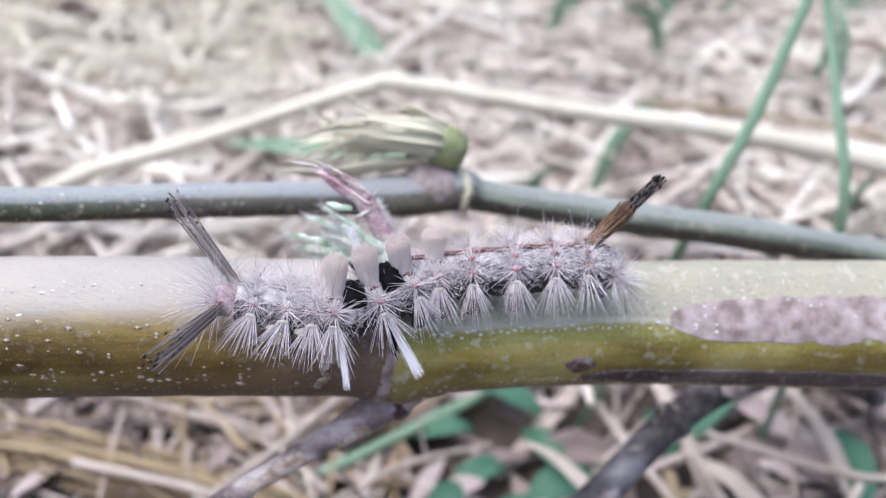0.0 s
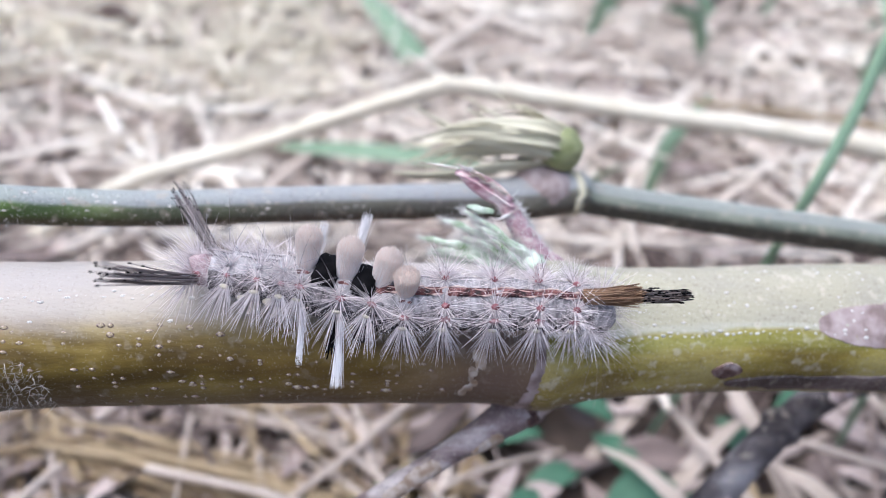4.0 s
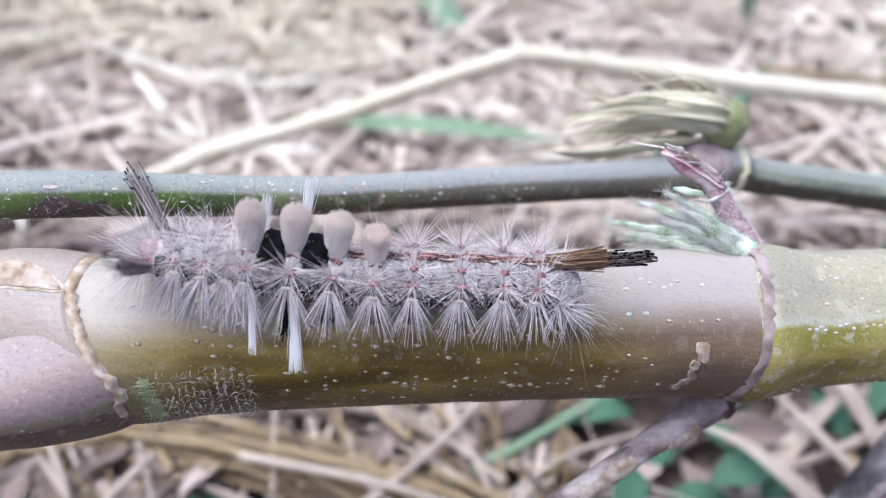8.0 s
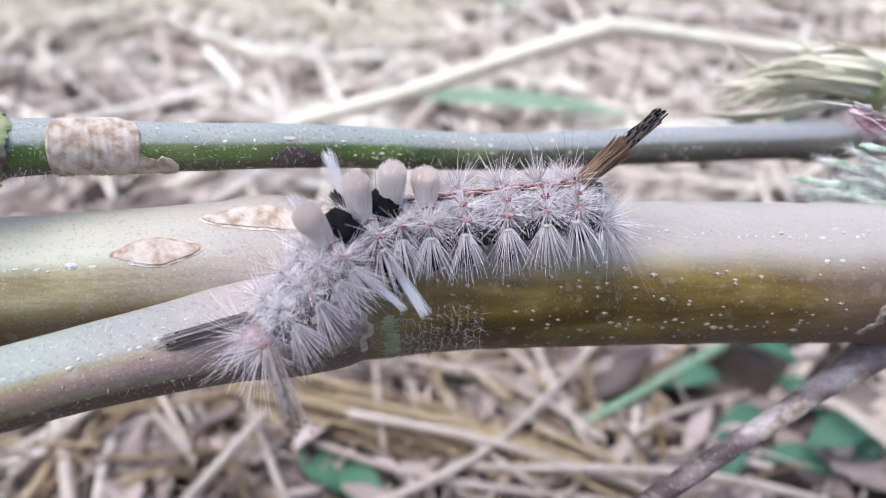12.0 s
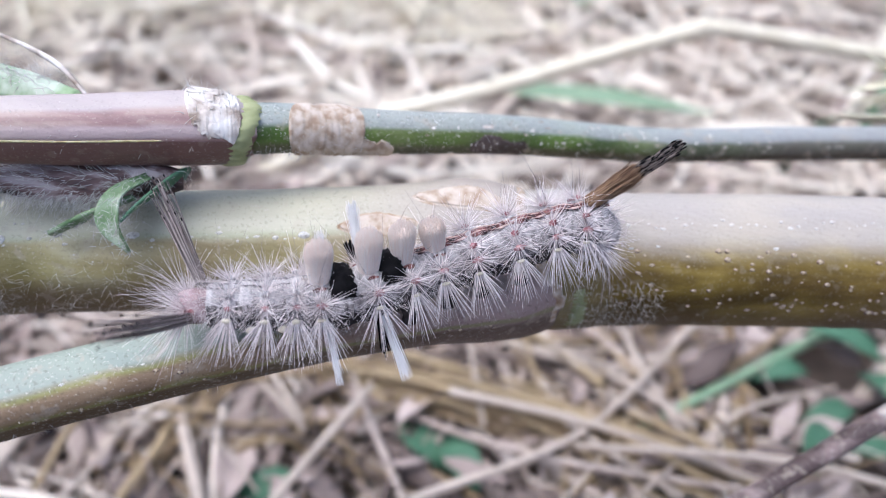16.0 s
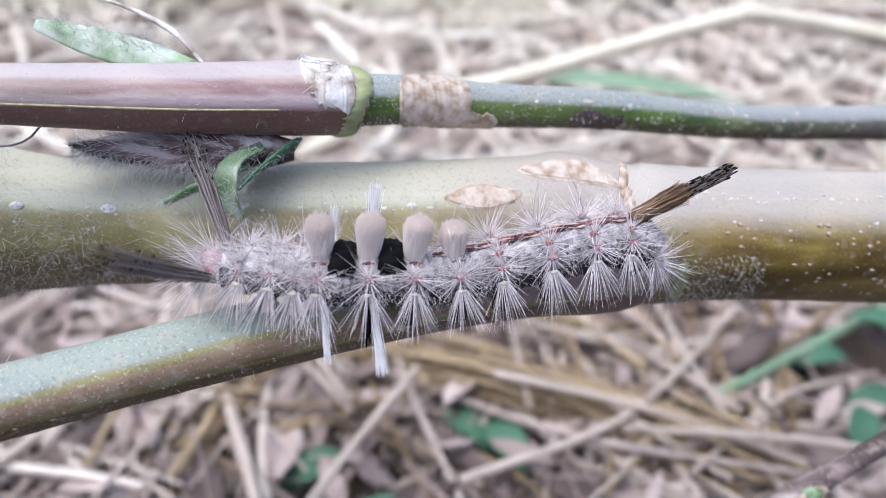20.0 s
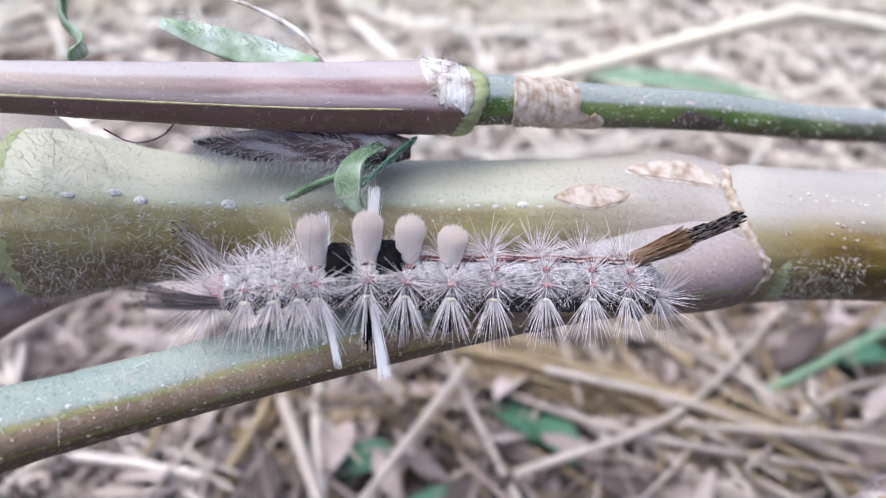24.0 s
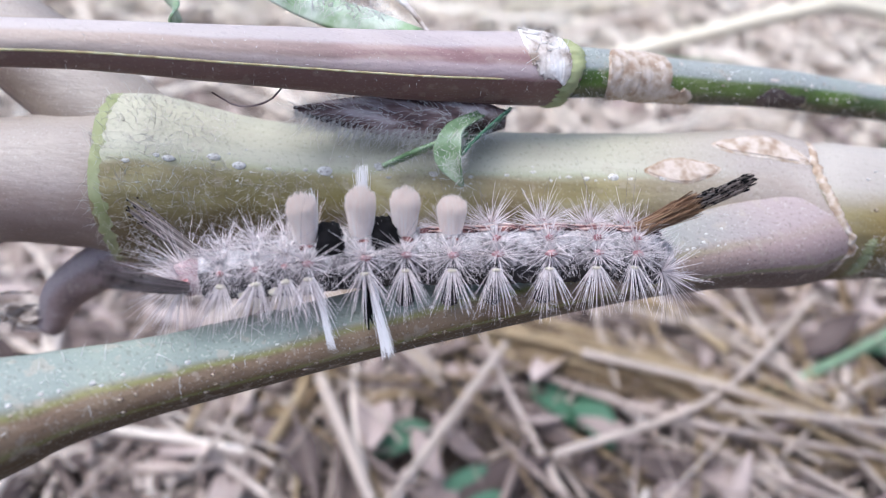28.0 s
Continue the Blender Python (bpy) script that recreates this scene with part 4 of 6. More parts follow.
    for _ in range(1100):
        u, a = rng.random(), rng.uniform(0, 6.28)
        b.append((-5.0 - 3.6 * u + math.cos(a) * 1.1 * (1 - 0.3 * u), 64.4 + math.sin(a) * 1.0 * (1 - 0.3 * u), 72 + 6 * u))
        w.append((math.cos(a), math.sin(a), 0.4 + 0.9 * rng.normal()))
    part("wool", *hairs(b, w, rng.uniform(0.2, 0.6, len(b)), 0.03, rng, wander=0.3), M_DOWN, bud, "grey scurf")
    lean_back(bud, 0.37)
    lean_back(wool, 0.5)


# ---- the thinner stem that passes behind ----
REAR = Stem([(0.3, 83.4, 66.9, 2.1), (-3.5, 82, 67.2, 2.25), (-7.1, 80.9, 67.3, 2.15), (-12, 78.8, 68.4, 1.75), (-26.6, 72.6, 71.6, 1.6), (-38.7, 67.4, 74.3, 1.5), (-52, 61.6, 78.4, 1.6), (-60, 58.2, 80.4, 1.68), (-67, 55.2, 82.3, 1.8), (-70, 54, 82.9, 1.9)], 130, 28, 0, 0, 0.006, 7)
PURPLE = Stem([(-69.6, 54.0, 83.0, 1.7), (-71, 53.4, 83.2, 2.3), (-73, 52.6, 83.7, 2.5), (-77, 50.9, 84.5, 2.38), (-82, 48.8, 85.5, 2.2), (-92, 44.6, 87.8, 1.75), (-101, 40.9, 89.8, 1.4), (-112, 36.5, 91.5, 1.4)], 90, 32, 4, 0.05, 0.004, 8, 0.5)
FAR = Stem([(-0.2, 83.6, 66.6, 1.9), (2, 84.1, 65.6, 1.65), (17, 85.7, 62.4, 1.75), (30, 87, 59.9, 1.75), (48, 88.8, 55.8, 1.75), (72, 91.5, 50, 1.8), (110, 96, 40, 1.8)], 90, 30, 5, 0.09, 0.006, 9)


def build_rear_stem():
    rng = np.random.default_rng(21)
    stem = thing("wild_herb", "thin green stem with purple internodes and hairy leaf buds", "plant")
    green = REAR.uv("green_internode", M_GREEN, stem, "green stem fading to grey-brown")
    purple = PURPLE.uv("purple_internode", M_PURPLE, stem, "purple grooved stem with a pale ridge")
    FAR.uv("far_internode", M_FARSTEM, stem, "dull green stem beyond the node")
    ring_on(REAR, -0.6, 0.9, 0.35, M_BRACT, stem, "node_ring", "pale green node ring", 31)
    part("node", *blob((-3.8, 82.2, 67.6), (3.3, 2.45, 2.6), rng, 0.02, 14, 20), M_FLAKE, stem, "swollen purple-grey node")
    ring_on(PURPLE, -70.6, 1.5, 0.25, M_RINGGREEN, stem, "node_ring", "fresh green node ring", 32, 0.6)
    for k in range(9):
        p, nrm, t = PURPLE.spot(-71.2 - rng.uniform(0, 1.6), rng.uniform(-40, 70), 0.12)
        s = np.cross(nrm, t)
        line = [p - t * 0.5, p + t * 0.4 + nrm * 0.06, p + t * rng.uniform(1.0, 2.0) + nrm * rng.uniform(-0.05, 0.35) + s * rng.normal() * 0.4]
        part("papery_flap", *leaf(line, (0.6, rng.uniform(0.4, 0.8), 0.1), s, -0.25, 0.05, 12, 4, 0.12, 80 + k), M_PAPER, purple, "torn white papery sheath")
    scar(PURPLE, -72.2, 20, 3.4, 100, 0.16, M_PAPER, purple, "papery_sheath", "torn white papery sheath", 33, 14)
    scar(REAR, -65.2, 60, 5.0, 170, 0.2, M_SCAR, green, "papery_band", "dry tan papery band", 34)
    scar(REAR, -62.5, 120, 4.0, 80, 0.12, M_SCAR, green, "papery_band", "", 35)
    scar(REAR, -52.8, 100, 4.5, 60, 0.06, M_DARKBARK, green, "dark_blotch", "dark brown blotch", 36)
    scar(REAR, -53.8, 40, 0.9, 9, 0.03, M_PAPER, green, "pale_fleck", "white fleck", 37)
    for x in rng.uniform(-69, -20, 80):
        scar(REAR, x, rng.uniform(10, 125), rng.uniform(0.12, 0.45), rng.uniform(3, 9), 0.02, M_PAPER, green, "pale_fleck", "", int(-x * 10), 0, True)
    part("down", *joined(fuzz(REAR, -70, -40, 0, 200, 260, 0.5, rng, 0.022), fuzz(REAR, -71, -66, 110, 200, 60, 0.9, rng, 0.025)), M_DOWN, green, "fine white down")
    part("down", *joined(fuzz(PURPLE, -112, -71, 0, 200, 200, 0.35, rng, 0.02), fuzz(PURPLE, -74, -71, -30, 60, 40, 1.2, rng, 0.03)), M_DOWN, purple, "fine white down")
    for deg, r, mat in ((79, 0.09, M_RIDGE),):
        ln = [PURPLE.spot(x, deg, -0.04)[0] for x in np.linspace(-75, -111, 40)]
        part("ridge_line", *tubes([ln], [np.r_[0.02, np.full(38, r), 0.02]], 6), mat, purple, "pale yellow ridge line")
    # dried flower head above the far node
    head = part("dried_bud", *blob((-2.2, 83.6, 71.6), (2.3, 2.0, 2.3), rng, 0.05, 12, 16), M_RINGGREEN, stem, "green base of a withered bud")
    for k in range(46):
        a = k * 2.4
        q = 0.3 + 0.7 * rng.random()
        oy, oz = 1.7 * math.cos(a) * q, 2.1 * math.sin(a) * q
        ln = rng.uniform(7, 16) * (1.0 if math.sin(a) < 0.5 else 0.8)
        fl = rng.uniform(1.0, 2.0)
        tip = rng.normal(size=2)
        line = [(-1.2, 83.6 + oy * 0.6, 71.6 + oz * 0.7), (-4.0, 83.6 + oy * 1.2, 72.4 + oz * 1.25), (-2 - ln * 0.62, 83.6 + oy * fl, 72.8 + oz * fl + tip[0] * 0.6), (-2 - ln, 83.6 + oy * fl * 1.2, 72.4 + oz * fl * 1.15 + tip[1] * 1.3)]
        part("bract", *leaf(line, (0.4, rng.uniform(0.3, 0.75), rng.uniform(0.15, 0.5), 0.03), (0, math.cos(a + 1.5), math.sin(a + 1.5)), rng.uniform(-0.4, 0.8), 0.1, 12, 4, 0.4, k), M_BRACT, head)
    part("lower_bract", *leaf([(-4, 82.5, 70.4), (-9, 81.6, 70.0), (-15, 81.2, 69.4), (-18.5, 81.2, 70.0)], (0.7, 1.2, 0.9, 0.1), (0, -0.6, 0.8), 0.3, 0.18, 12, 4, 0.1, 40), M_BRACT, head, "dry hanging bract")
    # hairy buds and leaves under the purple node
    spindle = Stem([(-74.2, 50.6, 80.6, 0.7), (-76.5, 50.0, 80.9, 1.3), (-80, 49.2, 81.1, 1.5), (-84, 48.4, 81.6, 1.25), (-87, 47.8, 81.9, 0.7), (-89, 47.4, 82.3, 0.08)], 40, 22, 3, 0.08, 0.03, 12)
    bud = spindle.uv("hairy_bud", M_BUDPURPLE, stem, "dark purple hairy leaf bud")
    part("bristle_coat", *joined(fuzz(spindle, -88.8, -77, 0, 360, 800, 1.0, rng, 0.027, 0.3, (-1.5, 0, 0)), fuzz(spindle, -88.8, -78, 80, 170, 460, 1.3, rng, 0.026, 0.35, (-0.7, 0, -0.4))), M_DOWN, bud, "white bristly hairs")
    shade_bud = Stem([(-74.5, 52.6, 81.6, 0.8), (-80, 52, 82.2, 1.3), (-87, 50.6, 83.4, 1.0), (-93.5, 49.4, 85, 0.1)], 30, 16, 0, 0, 0.03, 13)
    part("bristle_coat", *fuzz(shade_bud, -93, -80, 0, 360, 90, 0.8, rng, 0.02, 0.4, (-1, 0, 0)), M_DOWN, shade_bud.uv("hairy_bud", M_BUDPURPLE, stem, "dark bud in the shade of the stem"))
    part("green_lobe", *leaf([(-74.6, 51, 80.2), (-75, 49.6, 80.6), (-76.2, 47.2, 80.8), (-77.0, 45.4, 80.6)], (1.4, 1.6, 0.6, 0.1), (0.8, 0.1, 0.6), 0.3, 0.2, 14, 5, 0, 52), M_TEAL, stem, "dark green stub under the stem")
    part("curled_leaf", *leaf([(-75.8, 49.0, 81.9), (-77.4, 47.2, 81.6), (-77.6, 45.9, 80.3), (-76.6, 45.0, 78.4)], (0.4, 0.7, 1.05, 0.1), (0.9, -0.35, 0.1), 0.45, 0.2, 16, 6, 0, 53), M_LEAF, stem, "small curled green leaf")
    part("bract_strip", *leaf([(-76.6, 47.8, 81.1), (-79.6, 46.6, 80.2), (-82.4, 45.9, 79.0)], (0.3, 0.55, 0.35), (0.2, -0.5, 0.8), 0.2, 0.25, 12, 3, 0, 54), M_LEAF, stem, "narrow olive leaf strip")
    for shape in (leaf([(-75.8, 49.0, 81.9), (-77.4, 47.2, 81.6), (-77.6, 45.9, 80.3), (-76.6, 45.0, 78.4)], (0.4, 0.75, 1.1, 0.1), (0.9, -0.35, 0.1), 0.45, 0.2, 16, 6),
                  leaf([(-74.6, 51, 80.2), (-75, 49.6, 80.6), (-76.2, 47.2, 80.8), (-77.0, 45.4, 80.6)], (1.4, 1.6, 0.6, 0.1), (0.8, 0.1, 0.6), 0.3, 0.2, 14, 5),
                  leaf([(-76.6, 47.8, 81.1), (-79.6, 46.6, 80.2), (-82.4, 45.9, 79.0)], (0.3, 0.55, 0.35), (0.2, -0.5, 0.8), 0.2, 0.25, 12, 3)):
        part("bristle_coat", *downy(shape, 260, 0.7, rng, 0.02, (0, -0.5, 0.0)), M_DOWN, stem, "white hairs")
    b = [(-77.4 + rng.normal() * 0.5, 46 + rng.normal() * 0.8, 80 + rng.normal() * 1.0) for _ in range(60)]
    part("bristle_coat", *hairs(b, rng.normal(size=(60, 3)) + np.array([0, -0.6, -0.3]), rng.uniform(0.4, 1.0, 60), 0.025, rng, wander=0.3), M_DOWN, stem, "white hairs")
    # leaf above the purple stem
    up = part("upper_leaf", *leaf([(-80.4, 51.4, 86.4), (-84.5, 52.2, 86.8), (-88.5, 53, 87.3), (-92.4, 53.6, 88.0)], (0.5, 1.05, 1.0, 0.4), (0.1, 0.75, 0.6), 0.35, 0.25, 18, 6, 0.05, 55), M_MINT, stem, "small hairy pale green leaf")
    b = [(-82 - 10 * u, 52 + 1.6 * u + rng.normal() * 0.5, 87.2 + 1.0 * u + rng.normal() * 0.5) for u in rng.random(420)]
    part("bristle_coat", *hairs(b, rng.normal(size=(420, 3)) + np.array([-0.4, -0.2, 0.7]), rng.uniform(0.4, 1.1, 420), 0.025, rng, wander=0.3), M_DOWN, up, "white hairs")
    part("dry_strip", *tubes([spline([(-79.8, 51.4, 86.6), (-82, 52.6, 88.4), (-86, 53.6, 89.8), (-89, 54, 90)], 10)], [[0.14, 0.16, 0.2, 0.22, 0.2, 0.16, 0.15, 0.12, 0.1, 0.06]], 5), M_PAPER, stem, "thin dry leaf strip")
    part("curled_leaf", *leaf([(-98.5, 51, 86.5), (-100.0, 55, 85.4), (-101.6, 56, 86.6), (-101, 56.4, 89.0)], (0.4, 0.8, 0.9, 0.1), (0.3, -0.5, 0.7), 0.4, 0.2, 12, 4, 0.1, 56), M_LEAF, stem, "shrivelled small leaf")
    part("tendril", *tubes([spline([(-88.5, 45.5, 85.6), (-89.6, 44.5, 84.6), (-91.6, 44.2, 84.2), (-93.4, 44.4, 85)], 9)], [[0.08] * 9], 4), M_TWIG, stem, "thin dark tendril")


# ---- stems, blades and sticks lying behind ----
def stick(name, points, mat, label, category, seed, sides=14, rough=0.02, steps=40, group=""):
    st = Stem(points, steps, sides, 0, 0, rough, seed)
    return tagged(st.uv(name, mat, None, label), label, category, group)


def blade(name, line, widths, across, mat, label, seed, group="", cat="grass"):
    ob = tagged(part(name, *leaf(line, widths, across, 0.25, 0.15, 24, 4, 0.03, seed), mat), label, cat, group)
    mid = spline(line, 24)
    part("midrib", *tubes([mid - np.array([0, 0, 0.05])], [np.linspace(0.28, 0.08, 24)], 6), mat, ob, "paler midrib")
    return ob


def build_behind():
    rng = np.random.default_rng(31)
    pale = thing("dry_stalk", "long bent straw-coloured dry stem lying over the litter", "stem")
    Stem([(-112, 156, 4, 2.0), (-83, 153, 22, 1.9), (-55, 153, 31.6, 1.75), (-30, 153, 41, 1.65), (-17, 153, 45.4, 1.75)], 40, 16, 0, 0, 0.01, 1).uv("lower_length", M_STALK, pale)
    Stem([(-17.5, 153, 45.4, 1.8), (-12, 153, 45.2, 1.6), (18, 153, 40.8, 1.7), (51, 153, 36.6, 2.1), (82, 153, 30.2, 2.5), (130, 150, 16, 2.7), (170, 148, 3, 2.7)], 50, 16, 0, 0, 0.01, 2).uv("upper_length", M_STALK, pale)
    part("joint", *blob((-17, 153, 45.5), (2.2, 2.0, 2.0), rng, 0.05), M_STALK, pale)
    dark = thing("dark_stick", "dark grey weathered stick under the branch", "stick")
    dark_stem = Stem([(-8, 52, 26, 1.8), (10.9, 64, 36, 1.85), (27.9, 78, 42.5, 1.8), (50, 96, 30, 2.2), (72, 112, 8, 2.2)], 60, 18, 0, 0, 0.05, 3)
    shaft = dark_stem.uv("shaft", M_STICK, dark)
    ring_on(dark_stem, 24, 2.0, 0.5, M_STICK, shaft, "knot", "", 61)
    scar(dark_stem, 12, 60, 9, 60, 0.2, M_FLAKE, shaft, "pale_bark", "pale worn bark", 62)
    scar(dark_stem, 33, 50, 8, 70, 0.2, M_FLAKE, shaft, "pale_bark", "", 63)
    blade("grass_blade", [(20, 106, 2), (25, 101, 30), (29.5, 98, 54.6), (36.5, 106, 66), (42.3, 115, 76.3), (50, 126, 88)], (0.7, 0.8, 0.8, 0.8, 0.7, 0.3), (0.9, 0.2, 0), M_GRASS, "upright narrow green grass blade", 1, "grass blades")
    blade("grass_blade", [(51, 104, 2), (49, 100, 30), (47.7, 99, 54.7), (46.6, 108, 66), (46.1, 118, 75.2), (45, 130, 88)], (0.7, 0.75, 0.75, 0.7, 0.6, 0.3), (0.95, 0.2, 0), M_GRASS, "upright narrow green grass blade", 2, "grass blades")
    blade("grass_blade", [(-24, 245, 2), (-30, 250, 8), (-42, 262, 18), (-52, 272, 24)], (4, 4.5, 4, 0.6), (0.8, 0.5, 0.2), M_GRASS, "broad green grass blade bending over", 3, "grass blades")
    blade("grass_blade", [(-62, 190, 10), (-45, 185, 12.5), (-25, 180, 14), (-5, 178, 12)], (0.6, 1.9, 2.0, 0.3), (0, 0.8, 0.5), M_GRASS, "flat green leaf on the litter", 4, "grass blades")
    blade("grass_blade", [(62, 118, 3), (55, 112, 20), (52, 108, 34), (60, 112, 44)], (2.5, 3.2, 2.6, 0.4), (0.6, 0.6, 0.2), M_GRASS, "curled green grass blade", 5, "grass blades")
    for k in range(26):
        x, y = rng.uniform(0, 170), rng.uniform(165, 360)
        h = rng.uniform(15, 45)
        dx, dy = rng.normal() * 25, rng.normal() * 20
        blade("grass_blade", [(x, y, 0), (x + dx * 0.3, y + dy * 0.3, h * 0.7), (x + dx, y + dy, h)], (2.4, 2.4, 0.4), (0.8, 0.5, 0), M_GRASS, "green grass blade among dry straw", 10 + k, "grass blades")
    stick("green_stalk", [(-34, 86, 4, 0.5), (-20, 95, 5, 0.9), (8.6, 115, 5, 1.1), (40, 136, 5, 1.2)], M_GRASS, "thin green stalk lying on the litter", "stalk", 5)
    # broad dry grass blades by the dark stick
    for k in range(16):
        x, y = rng.uniform(8, 70), rng.uniform(62, 112)
        h, ln = rng.uniform(0.7, 2.4), rng.uniform(22, 46)
        c, s = math.cos(h), math.sin(h)
        z = rng.uniform(4, 14)
        line = [(x - c * ln / 2, y - s * ln / 2, 2), (x - c * ln * 0.1, y - s * ln * 0.1, z), (x + c * ln * 0.3, y + s * ln * 0.3, z + 3), (x + c * ln / 2, y + s * ln / 2, z)]
        blade("dry_grass_blade", line, (0.9, rng.uniform(1.0, 1.9), rng.uniform(0.8, 1.4), 0.2), (-s, c, rng.normal() * 0.4), (M_PALESTRAW, M_OCHRE, M_PALESTRAW)[k % 3], "bent dry grass blade among the litter", 60 + k, "dry grass blades")
    # broad green leaves on the ground
    for x, y, z, h, ln, wd, seed in GREEN_LEAVES:
        c, s = math.cos(h), math.sin(h)
        line = [(x - c * ln / 2, y - s * ln / 2, z), (x - c * ln / 6, y - s * ln / 6, z + 2), (x + c * ln / 5, y + s * ln / 5, z + 2.2), (x + c * ln / 2, y + s * ln / 2, z + 0.5)]
        tagged(part("green_leaf", *leaf(line, (0.4, wd / 2.2, wd / 2.3, 0.1), (-s, c, 0.15), 0.18, 0.2, 16, 5, 0.04, seed), M_TEAL), "small blue-green leaf among the dry litter", "leaf", "green leaves")
    # straws that can be told apart
    hero = (((-56.6, 103, 9), (-54, 84, 9), 0.9), ((-72.9, 89.2, 11), (-88, 55, 12), 1.5), ((-78.4, 92.6, 5), (-10, 76, 9), 1.2), ((-60, 108, 6), (-20, 88, 8), 1.4), ((-22, 110, 5), (10, 72, 7), 1.0),
            ((-40, 79, 13), (30, 70, 10), 1.2), ((-100, 95, 6), (-140, 60, 8), 1.8), ((-110, 78, 8), (-80, 108, 6), 1.3), ((-139, 222, 6), (-104, 208, 7), 3.2), ((-70, 197, 6), (-34, 174, 8), 2.6),
            ((40, 190, 25), (125, 165, 20), 1.6), ((60, 90, 12), (44, 60, 14), 1.6), ((20, 112, 10), (34, 82, 11), 1.6), ((66, 100, 18), (70, 72, 24), 1.5), ((-64, 120, 6), (-24, 96, 6), 1.8), ((-130, 110, 5), (-90, 96, 7), 1.6),
            ((-120, 66, 10), (-98, 84, 8), 1.2), ((-45, 98, 6), (-24, 74, 9), 1.1), ((-30, 74, 10), (5, 100, 6), 0.9), ((36, 92, 20), (64, 84, 22), 1.2), ((-150, 180, 6), (-190, 150, 8), 2.2), ((-84, 240, 5), (-20, 270, 6), 2.2))
    for k, (a, b, r) in enumerate(hero):
        a, b = np.array(a, float), np.array(b, float)
        mid = (a + b) / 2 + rng.normal(size=3) * np.array([4, 4, 1.2])
        mats = (M_PALESTRAW, M_STRAW, M_OCHRE)
        tagged(part("straw", *tubes([spline([a, mid, b], 12)], [0.52 * r * np.r_[np.linspace(0.85, 1, 6), np.linspace(1, 0.6, 6)]], 8), mats[(0, 0, 1, 0, 2, 0)[k % 6]]), "dry straw lying loose on the litter", "straw", "loose straws")
    # a bent bundle of ochre straw
    course = spline([(-84, 97, 6), (-62.5, 94.2, 6), (-38.8, 88.1, 6), (-21.9, 81.4, 6), (-6, 72, 6)], 60)
    lines = []
    for _ in range(120):
        i = rng.integers(0, 40)
        seg = course[i : i + rng.integers(10, 20)]
        lines.append(spline(seg, 6) + rng.normal(size=3) * np.array([1.2, 2.2, 1.4]) + rng.normal(size=(6, 3)) * 0.25)
    lines = np.array(lines)
    lines[:, :, 2] = np.maximum(lines[:, :, 2], 0.5)
    tagged(part("dry_grass_litter", *tubes(lines, np.tile([0.35, 0.45, 0.5, 0.5, 0.42, 0.25], (120, 1)), 5), M_OCHRE), "bent bundle of ochre dry grass", "litter", kind="stuff")
    for pts in (((-64, 70, 9), (-39, 83.5, 10), (-17, 111, 9)), ((-60, 90, 10), (-38, 85, 11), (-13, 77.5, 10))):
        tagged(part("straw", *tubes([spline(pts, 12)], [np.linspace(0.75, 0.5, 12)], 8), M_PALESTRAW), "dry straw lying loose on the litter", "straw", "loose straws")
    # mats of litter, nearest first
    near = (-190, 110, 40, 190)
    litter("dry_grass_litter", 3000, near, M_STRAW, (0.15, 0.95), (14, 70), (0, 6), 41, "matted dry grass stems and straw")
    litter("dry_grass_litter", 150, (-110, -10, 74, 118), M_OCHRE, (0.3, 0.9), (20, 60), (0, 7), 42, "ochre bent straw")
    # far mats: their brightness from the sun is painted into the straw colour
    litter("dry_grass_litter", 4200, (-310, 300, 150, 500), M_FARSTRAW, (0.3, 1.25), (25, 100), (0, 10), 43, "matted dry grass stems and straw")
    # extra pale straw in place of a sun patch at the far left
    litter("dry_grass_litter", 900, (-330, -60, 220, 440), M_STALK, (0.3, 1.0), (30, 90), (5, 14), 47, "pale straw heap, the sunlit patch put into its colour")
    litter("dry_grass_litter", 70, (-120, -10, 66, 128), M_PALESTRAW, (0.25, 0.7), (20, 70), (1, 7), 48, "pale dry straw on top of the mat")
    litter("dry_grass_litter", 190, (-260, 240, 60, 420), M_PALESTRAW, (0.4, 1.3), (30, 90), (2, 9), 44, "pale dry straw on top of the mat")
    dead_leaves("dead_leaf_litter", 900, (-190, 120, 50, 200), M_DEADLEAF, 45, "crumpled brown dead leaves", (3, 9), (-1, 6))
    dead_leaves("dead_leaf_litter", 170, (-280, 280, 200, 460), M_DEADLEAF, 46, "crumpled brown dead leaves", (6, 18))


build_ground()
build_branch()
build_rear_stem()
build_behind()


# ---- the caterpillar: rigid rings that follow one another ----
# name, place along the spine's control points, ring radius
RINGS = (("head", 0.12, 1.3), ("thorax_ring", 0.34, 1.8), ("thorax_ring", 0.58, 2.0), ("thorax_ring", 0.8, 2.1), ("body_ring", 1.0, 2.15), ("body_ring", 2.0, 2.2), ("body_ring", 3.0, 2.2), ("body_ring", 4.0, 2.2),
         ("body_ring", 4.27, 2.25), ("body_ring", 4.52, 2.25), ("body_ring", 4.75, 2.2), ("body_ring", 5.0, 2.1), ("tail_ring", 5.45, 1.8))


